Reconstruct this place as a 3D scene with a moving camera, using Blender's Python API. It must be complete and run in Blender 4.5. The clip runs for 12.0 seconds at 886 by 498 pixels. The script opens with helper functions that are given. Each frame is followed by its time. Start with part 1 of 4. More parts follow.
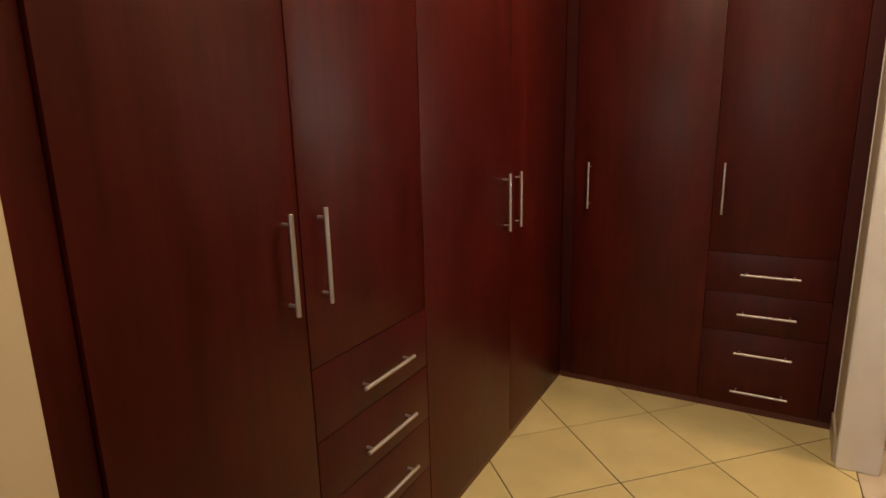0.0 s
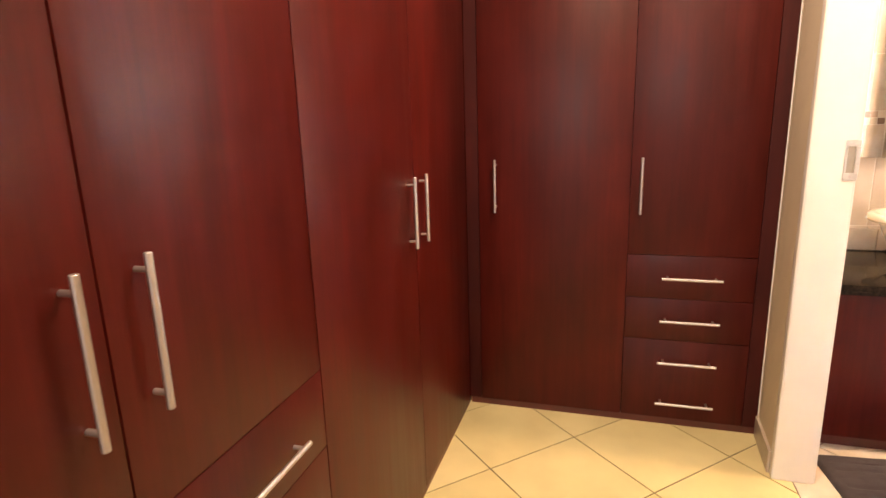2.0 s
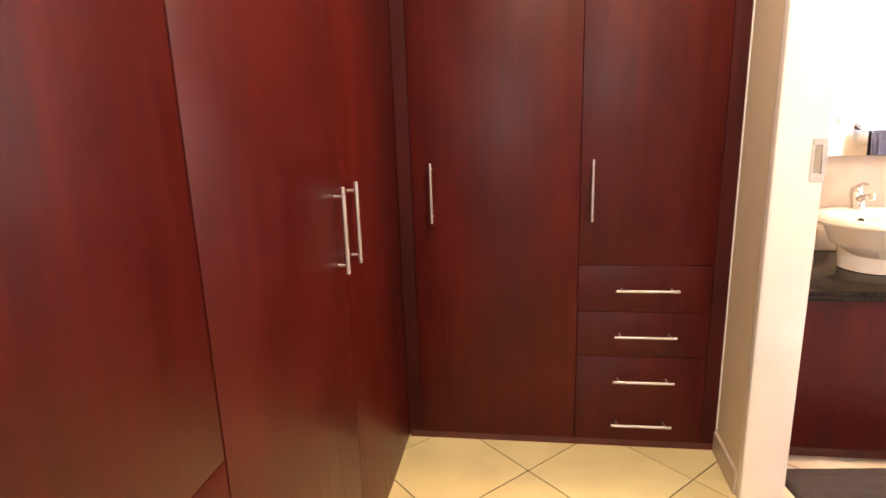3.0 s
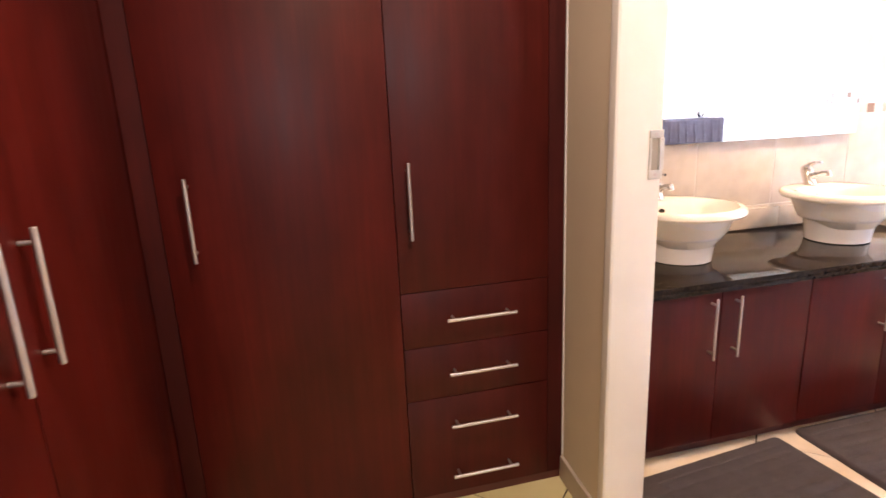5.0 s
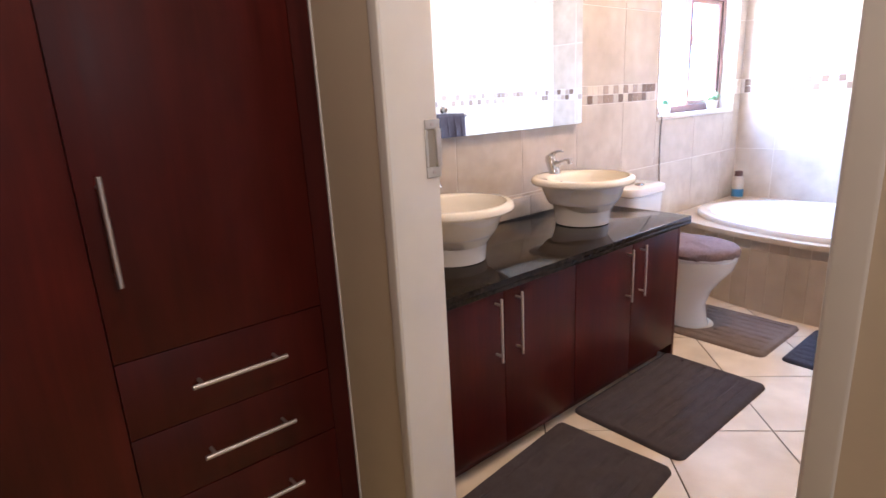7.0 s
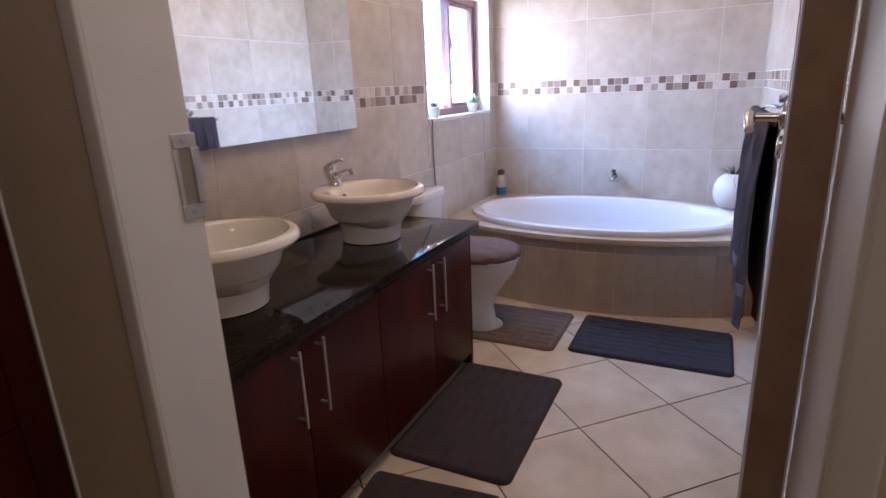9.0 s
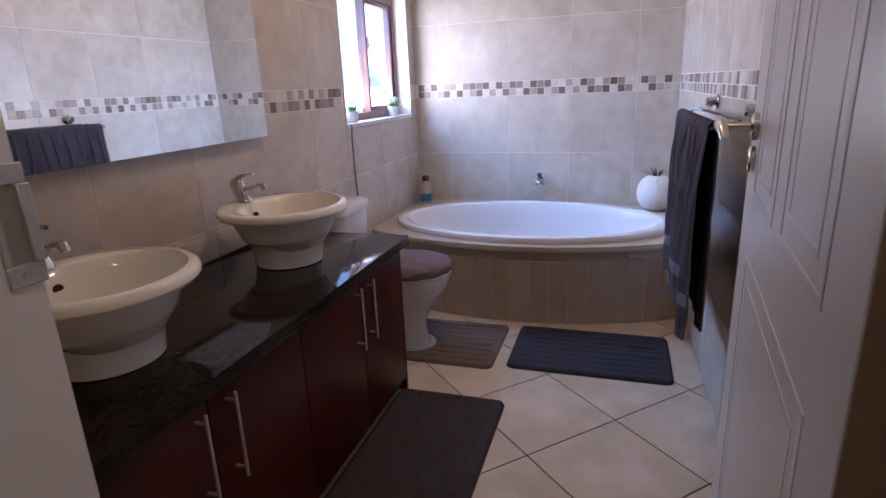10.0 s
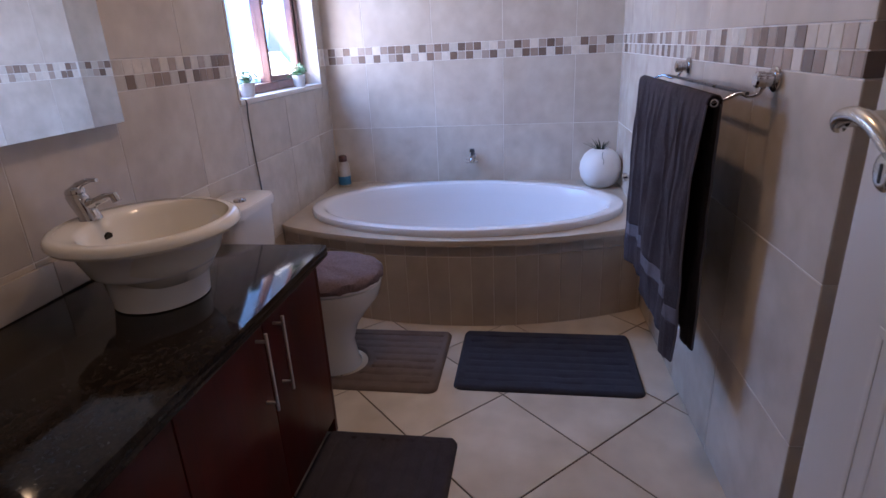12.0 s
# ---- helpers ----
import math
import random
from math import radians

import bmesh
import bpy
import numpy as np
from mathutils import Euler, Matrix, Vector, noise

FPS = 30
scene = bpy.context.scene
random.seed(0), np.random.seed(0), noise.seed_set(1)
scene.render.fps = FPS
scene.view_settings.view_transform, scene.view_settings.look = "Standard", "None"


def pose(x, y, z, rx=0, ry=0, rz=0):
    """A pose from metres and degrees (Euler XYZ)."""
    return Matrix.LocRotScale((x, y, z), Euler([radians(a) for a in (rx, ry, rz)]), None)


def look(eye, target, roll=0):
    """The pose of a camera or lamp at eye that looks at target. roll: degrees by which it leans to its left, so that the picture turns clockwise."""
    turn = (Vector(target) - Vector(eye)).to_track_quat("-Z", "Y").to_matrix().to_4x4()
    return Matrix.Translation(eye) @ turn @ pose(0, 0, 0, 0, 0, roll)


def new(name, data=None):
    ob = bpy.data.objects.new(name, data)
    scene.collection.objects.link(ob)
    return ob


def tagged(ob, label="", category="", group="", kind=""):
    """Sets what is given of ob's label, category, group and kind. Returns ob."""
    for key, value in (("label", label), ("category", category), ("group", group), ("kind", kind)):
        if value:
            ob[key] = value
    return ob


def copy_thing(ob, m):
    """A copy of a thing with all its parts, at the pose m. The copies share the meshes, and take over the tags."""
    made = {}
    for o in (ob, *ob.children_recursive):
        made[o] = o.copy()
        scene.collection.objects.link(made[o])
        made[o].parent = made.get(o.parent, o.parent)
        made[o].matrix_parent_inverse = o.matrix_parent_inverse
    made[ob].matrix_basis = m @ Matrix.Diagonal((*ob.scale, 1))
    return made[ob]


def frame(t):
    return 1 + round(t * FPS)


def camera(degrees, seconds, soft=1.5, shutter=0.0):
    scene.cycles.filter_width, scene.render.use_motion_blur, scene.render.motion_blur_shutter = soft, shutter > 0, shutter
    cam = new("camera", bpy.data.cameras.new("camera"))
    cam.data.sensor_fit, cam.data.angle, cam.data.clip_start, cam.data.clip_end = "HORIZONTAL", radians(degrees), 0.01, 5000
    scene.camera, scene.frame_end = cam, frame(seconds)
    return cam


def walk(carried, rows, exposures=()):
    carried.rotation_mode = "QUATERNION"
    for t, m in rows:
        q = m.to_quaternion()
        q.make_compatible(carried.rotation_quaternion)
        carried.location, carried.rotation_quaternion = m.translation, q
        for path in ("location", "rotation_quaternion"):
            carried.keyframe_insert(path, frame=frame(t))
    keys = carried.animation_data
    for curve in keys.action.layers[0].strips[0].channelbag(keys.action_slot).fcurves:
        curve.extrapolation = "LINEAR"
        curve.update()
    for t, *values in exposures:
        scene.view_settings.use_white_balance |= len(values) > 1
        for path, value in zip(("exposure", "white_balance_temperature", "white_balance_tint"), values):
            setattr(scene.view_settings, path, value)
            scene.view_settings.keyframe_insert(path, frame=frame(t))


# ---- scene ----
cam = camera(77.0, 12.0, 1.5, 0.3)
PATH = [
    (0, (0.081, 0.184, 1.268), (-0.888, 1.879, 0.837), -1.4),
    (0.5, (0.022, 0.211, 1.287), (-0.856, 1.949, 0.837), -1.35),
    (1, (-0.055, 0.300, 1.275), (-0.832, 2.086, 0.821), -1.5),
    (1.5, (-0.116, 0.424, 1.267), (-0.785, 2.253, 0.814), -1.55),
    (2, (-0.168, 0.535, 1.255), (-0.728, 2.401, 0.802), -1.8),
    (2.5, (-0.244, 0.665, 1.248), (-0.666, 2.568, 0.802), -1.8),
    (4.5, (-0.329, 1.17, 1.223), (-0.081, 3.097, 0.749), -2.3),
    (5, (-0.329, 1.268, 1.234), (0.141, 3.149, 0.743), -2.5),
    (5.5, (-0.326, 1.354, 1.237), (0.403, 3.145, 0.725), -2.3),
    (6, (-0.286, 1.432, 1.224), (0.627, 3.134, 0.704), -2.5),
    (6.5, (-0.248, 1.51, 1.219), (0.829, 3.109, 0.688), -2.5),
    (7, (-0.212, 1.563, 1.201), (1.01, 3.058, 0.678), -3.0),
    (9, (-0.019, 1.821, 1.206), (1.703, 2.672, 0.649), -2.4),
    (9.5, (0.067, 1.875, 1.212), (1.851, 2.584, 0.653), -2.2),
    (10, (0.151, 1.928, 1.214), (1.977, 2.517, 0.65), -2.4),
    (10.5, (0.242, 1.988, 1.23), (2.097, 2.472, 0.657), -2.5),
    (11, (0.334, 2.03, 1.237), (2.204, 2.422, 0.647), -2.5),
    (11.5, (0.459, 2.061, 1.233), (2.322, 2.397, 0.59), -2.7),
    (12, (0.587, 2.08, 1.219), (2.438, 2.394, 0.528), -2.9),
]
EXPOSURES = [
    (0.0, 0.3, 7000, 12), (0.7, 0.9, 6900, 15), (1.5, 1.42, 6850, 18), (2.5, 1.75, 6500, 18), (4.5, 1.48, 6020, 21), (5.5, 1.0, 5850, 19),
    (6.5, 0.43, 5600, 18), (7.2, 0.14, 5530, 19), (8.6, -0.91, 5500, 21), (9.5, -1.25, 5450, 23), (10.5, -1.73, 5380, 24), (12.0, -1.82, 5300, 25),
]
walk(cam, [(t, look(eye, target, roll)) for t, eye, target, roll in PATH], EXPOSURES)

# ---- plan (metres) ----
XL = -0.728         # door faces of the long wardrobe run
YB = 2.775          # door faces of the end wardrobe
XW0, XW1 = 0.415, 0.535   # wall between dressing passage and bathroom
YJ0, YJ1 = 1.73, 2.483  # clear opening of the bathroom doorway
YN, YS, XE = 3.302, 1.5525, 3.937   # tiled faces of the bathroom; YS holds at x = 2.3
SLOPE = 0.0265      # the south wall is a little out of square
XK, YR = 1.648, 1.395     # its end beside the door, and the back of the recess behind the door


def south(x):
    return YS + SLOPE * (x - 2.3)


SKEW = Matrix.Translation((2.3, YS, 0)) @ Matrix.Rotation(math.atan(SLOPE), 4, "Z") @ Matrix.Translation((-2.3, -YS, 0))
CEIL = 2.45
Z_ROWS = [0.0, 0.38, 0.755, 1.130, 1.221, 1.596, 1.971, 2.348, 2.45]
BAND = (1.130, 1.221)
WIN = (2.855, 3.82, 1.036, 1.766)
Y_FRAME = 3.386

# ---- light ----
world = bpy.data.worlds.new("sky")
scene.world = world
world.use_nodes = True
wn = world.node_tree
sky = wn.nodes.new("ShaderNodeTexSky")
sky.sky_type, sky.sun_disc = "NISHITA", False
sky.sun_elevation, sky.sun_rotation = radians(48), radians(215)
wn.links.new(sky.outputs["Color"], wn.nodes["Background"].inputs["Color"])
wn.nodes["Background"].inputs["Strength"].default_value = 0.12


def lamp(name, kind, m, power, colour, size=0.1, size_y=None):
    data = bpy.data.lights.new(name, kind)
    data.energy, data.color = power, colour
    if kind == "AREA":
        data.shape = "RECTANGLE" if size_y else "DISK"
        data.size = size
        if size_y:
            data.size_y = size_y
    elif kind == "SUN":
        data.angle = size
    else:
        data.shadow_soft_size = size
    ob = new(name, data)
    ob.matrix_world = m
    return ob


lamp("sun", "SUN", look((2, -4, 8), (2, 0, 3.5)), 3.0, (1.0, 0.95, 0.86), radians(0.5))
lamp("window_daylight", "AREA", look((3.34, 3.56, 1.42), (3.34, 2.4, 1.20)), 23.0, (0.30, 0.585, 1.0), 0.96, 0.72)
lamp("window_high_sky", "AREA", look((3.34, 4.15, 2.10), (3.34, 2.6, 0.95)), 225.0, (0.25, 0.545, 1.0), 1.9, 1.1)
lamp("window_ground_bounce", "AREA", look((3.33, 3.50, 1.16), (3.2, 2.4, 2.1)), 60.0, (1.0, 0.86, 0.67), 0.86, 0.16)
# Fill added from an assumed room behind, to brighten the wardrobes; no window seen there.
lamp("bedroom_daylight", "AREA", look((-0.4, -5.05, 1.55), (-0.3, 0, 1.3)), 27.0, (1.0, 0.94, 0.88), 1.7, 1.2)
WARM = (1.0, 0.79, 0.55)
for y, power in ((0.40, 6.5), (1.80, 13.0)):
    lamp("passage_lamp", "AREA", look((0.0, y, CEIL - 0.03), (0.0, y, 0)), power, WARM, 0.20)
lamp("bathroom_lamp", "AREA", look((2.15, 2.40, CEIL - 0.03), (2.15, 2.40, 0)), 21.0, (1.0, 0.62, 0.29), 0.14)


# ---- materials ----
class Nodes:
    """A small builder of node materials."""

    def __init__(self, name):
        self.mat = bpy.data.materials.new(name)
        self.mat.use_nodes = True
        self.tree = self.mat.node_tree
        self.bsdf = self.tree.nodes["Principled BSDF"]

    def node(self, kind, **values):
        n = self.tree.nodes.new(kind)
        for key, value in values.items():
            n.inputs[key.replace("_", " ")].default_value = value
        return n

    def link(self, a, b):
        self.tree.links.new(a, b)

    def coords(self, scale=(1, 1, 1), turn=(0, 0, 0), shift=False):
        tc = self.node("ShaderNodeTexCoord")
        mp = self.node("ShaderNodeMapping")
        mp.inputs["Scale"].default_value = scale
        mp.inputs["Rotation"].default_value = turn
        self.link(tc.outputs["Object"], mp.inputs["Vector"])
        if shift:
            info = self.node("ShaderNodeObjectInfo")
            mul = self.node("ShaderNodeMath")
            mul.operation = "MULTIPLY"
            mul.inputs[1].default_value = 37.0
            self.link(info.outputs["Random"], mul.inputs[0])
            self.link(mul.outputs[0], mp.inputs["Location"])
        return mp.outputs["Vector"]

    def noise(self, vec, scale, detail=4.0, rough=0.55):
        n = self.node("ShaderNodeTexNoise")
        n.inputs["Scale"].default_value, n.inputs["Detail"].default_value, n.inputs["Roughness"].default_value = scale, detail, rough
        self.link(vec, n.inputs["Vector"])
        return n.outputs["Fac"]

    def ramp(self, fac, stops, constant=False):
        r = self.node("ShaderNodeValToRGB")
        if constant:
            r.color_ramp.interpolation = "CONSTANT"
        els = r.color_ramp.elements
        while len(els) < len(stops):
            els.new(0.5)
        for el, (p, c) in zip(els, stops):
            el.position, el.color = p, (*c, 1) if len(c) == 3 else c
        self.link(fac, r.inputs["Fac"])
        return r.outputs["Color"]

    def mix(self, fac, a, b, mode="MIX"):
        m = self.node("ShaderNodeMix")
        m.data_type, m.blend_type = "RGBA", mode
        for socket, v in ((m.inputs[0], fac), (m.inputs[6], a), (m.inputs[7], b)):
            if isinstance(v, (int, float)):
                socket.default_value = v
            elif isinstance(v, tuple):
                socket.default_value = (*v, 1)
            else:
                self.link(v, socket)
        return m.outputs[2]

    def bump(self, height, strength, distance=0.002):
        b = self.node("ShaderNodeBump")
        b.inputs["Strength"].default_value, b.inputs["Distance"].default_value = strength, distance
        self.link(height, b.inputs["Height"])
        self.link(b.outputs["Normal"], self.bsdf.inputs["Normal"])

    def done(self, colour=None, rough=None, metal=0.0, **more):
        for key, v in (("Base Color", colour), ("Roughness", rough)):
            if v is None:
                continue
            if isinstance(v, (int, float)):
                self.bsdf.inputs[key].default_value = v
            elif isinstance(v, tuple):
                self.bsdf.inputs[key].default_value = (*v, 1)
            else:
                self.link(v, self.bsdf.inputs[key])
        self.bsdf.inputs["Metallic"].default_value = metal
        for key, v in more.items():
            self.bsdf.inputs[key.replace("_", " ")].default_value = v
        return self.mat


def simple(name, colour, rough, metal=0.0, mottle=0.08, scale=9.0, bump=0.0, bump_scale=120.0, **more):
    """Plain stuff with slight mottling and a little uneven gloss."""
    n = Nodes(name)
    v = n.coords()
    f = n.noise(v, scale)
    a, b = tuple(c * (1 - mottle) for c in colour), tuple(min(1, c * (1 + mottle)) for c in colour)
    col = n.ramp(f, [(0.3, a), (0.7, b)])
    g = n.noise(v, scale * 3.1)
    r = n.ramp(g, [(0.3, (rough * 0.85,) * 3), (0.7, (min(1, rough * 1.15),) * 3)])
    if bump:
        n.bump(n.noise(v, bump_scale, 3), bump)
    return n.done(col, r, metal, **more)


def veneer(name, along, dark, light, rough=0.40):
    """Stained veneer, the grain drawn out along one axis."""
    n = Nodes(name)
    scale = [1.0, 1.0, 1.0]
    scale[along] = 0.035
    fine = n.coords(tuple(s * 1.0 for s in scale))
    f1 = n.noise(fine, 80.0, 4, 0.6)
    f2 = n.noise(n.coords(tuple(1.0 if s == 1.0 else 0.2 for s in scale)), 3.0, 2, 0.5)
    col = n.ramp(f1, [(0.28, dark), (0.72, light)])
    col = n.mix(n.ramp(f2, [(0.25, (0, 0, 0)), (0.78, (0.7, 0.7, 0.7))]), col, tuple(c * 0.5 for c in light))
    f3 = n.noise(n.coords(tuple(1.0 if s == 1.0 else 0.45 for s in scale), shift=True), 7.0, 4, 0.6)
    col = n.mix(1.0, col, n.ramp(f3, [(0.28, (0.80, 0.68, 0.66)), (0.72, (1.35, 1.22, 1.2))]), "MULTIPLY")
    f4 = n.noise(n.coords(tuple(1.0 if s == 1.0 else 0.05 for s in scale), shift=True), 26.0, 3, 0.6)
    col = n.mix(1.0, col, n.ramp(f4, [(0.32, (0.84, 0.80, 0.78)), (0.68, (1.14, 1.12, 1.10))]), "MULTIPLY")
    r = n.mix(0.55, n.ramp(f3, [(0.2, (rough * 0.85,) * 3), (0.8, (rough * 1.18,) * 3)]), n.ramp(f4, [(0.3, (rough * 0.85,) * 3), (0.7, (rough * 1.2,) * 3)]))
    n.bump(f1, 0.05, 0.0005)
    return n.done(col, r, 0.0, Specular_IOR_Level=0.22)


VENEER = veneer("mahogany_veneer", 2, (0.050, 0.0044, 0.0029), (0.068, 0.0066, 0.0044), 0.36)
VENEER_H = veneer("mahogany_veneer_drawer", 2, (0.048, 0.0044, 0.0029), (0.065, 0.0066, 0.0044), 0.38)
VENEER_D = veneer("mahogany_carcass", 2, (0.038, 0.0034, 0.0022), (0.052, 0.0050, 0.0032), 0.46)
KICK = simple("mahogany_plinth", (0.085, 0.018, 0.014), 0.35, mottle=0.2)
STEEL = simple("brushed_steel", (0.57, 0.52, 0.505), 0.48, 1.0, 0.02, 8)
GUNMETAL = simple("dark_metal", (0.10, 0.10, 0.11), 0.3, 0.9, 0.05)
CHROME = simple("chrome", (0.62, 0.62, 0.64), 0.06, 1.0, 0.02)
BRASS = simple("satin_nickel_brass", (0.56, 0.52, 0.45), 0.24, 1.0, 0.04)
GALV = simple("zinc_plate", (0.55, 0.54, 0.52), 0.42, 0.6, 0.12, 40)
PAINT = simple("white_wall_paint", (0.65, 0.56, 0.425), 0.75, 0, 0.03, 3, 0.15, 90)
FRAME_PAINT = simple("cream_frame_enamel", (0.74, 0.71, 0.665), 0.38, 0, 0.04, 6, 0.05, 60)
DOOR_PAINT = simple("white_door_enamel", (0.71, 0.70, 0.70), 0.36, 0, 0.02, 4, 0.04, 240)
DOOR_EDGE = simple("raw_door_edge", (0.26, 0.17, 0.11), 0.7, 0, 0.2, 20)
CEILING = simple("ceiling_paint", (0.78, 0.76, 0.72), 0.85, 0, 0.02, 2)
CREAM = simple("ivory_glaze", (0.80, 0.76, 0.675), 0.10, 0, 0.01, 3, Coat_Weight=0.4, Coat_Roughness=0.04)
WHITE = simple("white_glaze", (0.80, 0.78, 0.76), 0.12, 0, 0.01, 3, Coat_Weight=0.4, Coat_Roughness=0.05)
ACRYLIC = simple("white_acrylic", (0.77, 0.76, 0.77), 0.05, 0, 0.01, 3)
GROUT_F = simple("dark_floor_grout", (0.060, 0.041, 0.026), 0.9, 0, 0.25, 30)
GROUT_W = simple("pale_wall_grout", (0.73, 0.70, 0.66), 0.85, 0, 0.05, 30)
# Near-black for solid pieces that stand in for the shade inside holes.
HOLE_SHADE = simple("dark_hole", (0.012, 0.011, 0.010), 0.6)
BROWN_FRAME = simple("bronze_window_frame", (0.19, 0.105, 0.095), 0.40, 0, 0.12, 12)
RUBBER = simple("black_seal", (0.012, 0.012, 0.013), 0.6)
PLASTER_OUT = simple("pink_plaster", (0.64, 0.50, 0.43), 0.9, 0, 0.1, 6, 0.3, 60)
EARTH = simple("garden_ground", (0.20, 0.17, 0.11), 0.95, 0, 0.3, 1.2, 0.4, 20)
POT = simple("white_pot", (0.80, 0.79, 0.78), 0.35, 0, 0.02, 8)
POT_SMALL = simple("small_white_pot", (0.78, 0.78, 0.77), 0.45, 0, 0.03, 14)
SLOT = simple("slot_shade", (0.33, 0.30, 0.26), 0.8)
CABLE = simple("grey_cable", (0.10, 0.095, 0.09), 0.6)


def tile_material(name, a, b, c, rough, cloud=3.2, vein=11.0):
    """Glazed stone-look tile: soft clouds, faint darker veins, each tile a little different."""
    n = Nodes(name)
    v = n.coords(shift=True)
    clouds = n.ramp(n.noise(v, cloud, 2.0, 0.45), [(0.20, a), (0.80, c)])
    veins = n.ramp(n.noise(v, vein, 1.0, 0.4), [(0.15, (0.84, 0.82, 0.79)), (0.85, (1, 1, 1))])
    col = n.mix(0.6, clouds, veins, "MULTIPLY")
    blot = n.ramp(n.noise(v, vein * 0.9, 3.0, 0.5), [(0.32, (0.93, 0.915, 0.895)), (0.64, (1.03, 1.025, 1.02))])
    col = n.mix(1.0, col, blot, "MULTIPLY")
    info = n.node("ShaderNodeObjectInfo")
    each = n.ramp(info.outputs["Random"], [(0.0, (0.93, 0.93, 0.92)), (1.0, (1.0, 1.0, 1.0))])
    col = n.mix(1.0, col, each, "MULTIPLY")
    return n.done(col, rough)


PASSAGE_TILE = tile_material("yellow_cream_floor_tile", (0.67, 0.575, 0.285), (0.70, 0.60, 0.31), (0.75, 0.655, 0.36), 0.32, 1.6, 6)
FLOOR_TILE = tile_material("cream_floor_tile", (0.53, 0.44, 0.325), (0.66, 0.575, 0.465), (0.72, 0.645, 0.54), 0.30, 4.5, 12)
WALL_TILE = tile_material("beige_wall_tile", (0.535, 0.465, 0.395), (0.60, 0.53, 0.46), (0.70, 0.645, 0.575), 0.27, 5.0, 15.0)
SKIRT_TILE = tile_material("beige_bath_front_tile", (0.44, 0.36, 0.28), (0.50, 0.42, 0.33), (0.55, 0.47, 0.38), 0.30)


def mosaic_material(name, tint):
    n = Nodes(name)
    info = n.node("ShaderNodeObjectInfo")
    each = n.ramp(info.outputs["Random"], [(0.0, (0.84, 0.84, 0.84)), (1.0, (1.12, 1.10, 1.08))])
    f = n.noise(n.coords(shift=True), 40.0, 4)
    col = n.mix(0.5, n.mix(1.0, tint, each, "MULTIPLY"), n.ramp(f, [(0.3, (0.8, 0.8, 0.8)), (0.7, (1.1, 1.1, 1.1))]), "MULTIPLY")
    return n.done(col, 0.22)


MOSAIC = {".": mosaic_material("mosaic_cream", (0.66, 0.61, 0.54)), "l": mosaic_material("mosaic_fawn", (0.45, 0.37, 0.31)),
          "m": mosaic_material("mosaic_tan", (0.34, 0.265, 0.215)), "d": mosaic_material("mosaic_brown", (0.205, 0.150, 0.118))}


def granite():
    n = Nodes("black_granite")
    v = n.coords()
    f = n.noise(v, 130.0, 6, 0.75)
    flake = n.ramp(f, [(0.36, (0.011, 0.009, 0.008)), (0.50, (0.021, 0.016, 0.013)), (0.64, (0.034, 0.025, 0.019))])
    cloud = n.ramp(n.noise(v, 55.0, 4), [(0.35, (0.45, 0.45, 0.45)), (0.7, (1.25, 1.2, 1.15))])
    return n.done(n.mix(1.0, flake, cloud, "MULTIPLY"), 0.075, 0.0, Specular_IOR_Level=0.14)


GRANITE = granite()


def cloth(name, a, b, scale, bump):
    n = Nodes(name)
    v = n.coords()
    f = n.noise(v, scale, 3, 0.7)
    g = n.noise(v, scale * 0.05, 3)
    col = n.mix(n.ramp(g, [(0.3, (0, 0, 0)), (0.7, (0.5, 0.5, 0.5))]), n.ramp(f, [(0.3, a), (0.7, b)]), tuple(c * 1.25 for c in b))
    n.bump(f, bump, 0.004)
    return n.done(col, 0.95, 0.0, Sheen_Weight=0.03, Specular_IOR_Level=0.2)


MAT_CLOTH = cloth("charcoal_memory_foam", (0.032, 0.0255, 0.028), (0.054, 0.044, 0.047), 420, 0.5)
MAT_NAVY = cloth("blue_charcoal_memory_foam", (0.023, 0.023, 0.031), (0.041, 0.041, 0.054), 420, 0.5)
RUG_CLOTH = cloth("taupe_memory_foam", (0.105, 0.078, 0.066), (0.155, 0.118, 0.100), 420, 0.5)
FLUFF = cloth("mauve_brown_fleece", (0.105, 0.072, 0.072), (0.20, 0.145, 0.145), 130, 1.0)
TOWEL_CLOTH = cloth("dark_grey_terry", (0.023, 0.0195, 0.024), (0.062, 0.052, 0.062), 260, 1.0)
TOWEL_BAND = cloth("towel_woven_band", (0.085, 0.082, 0.100), (0.15, 0.145, 0.17), 700, 0.3)


def leaf_material(name, a, b):
    n = Nodes(name)
    return n.done(n.ramp(n.noise(n.coords(), 60), [(0.3, a), (0.7, b)]), 0.55)


LEAF_PALE = leaf_material("grey_green_leaf", (0.07, 0.17, 0.075), (0.17, 0.30, 0.15))
LEAF_DARK = leaf_material("dark_green_leaf", (0.012, 0.024, 0.016), (0.030, 0.050, 0.032))


def glass():
    n = Nodes("window_glass")
    return n.done((0.96, 0.98, 1.0), 0.0, 0.0, Transmission_Weight=1.0, IOR=1.02)


GLASS = glass()
MIRROR = simple("silvered_mirror", (0.90, 0.93, 0.92), 0.005, 1.0, 0.0)
BOTTLE = simple("milky_bottle", (0.52, 0.46, 0.40), 0.3)
BOTTLE_BLUE = simple("blue_label", (0.04, 0.20, 0.42), 0.45)
BOTTLE_CAP = simple("maroon_cap", (0.09, 0.035, 0.03), 0.4)


def glow(name, colour, strength):
    n = Nodes(name)
    return n.done((0.8, 0.8, 0.8), 0.4, 0.0, Emission_Color=(*colour, 1), Emission_Strength=strength)


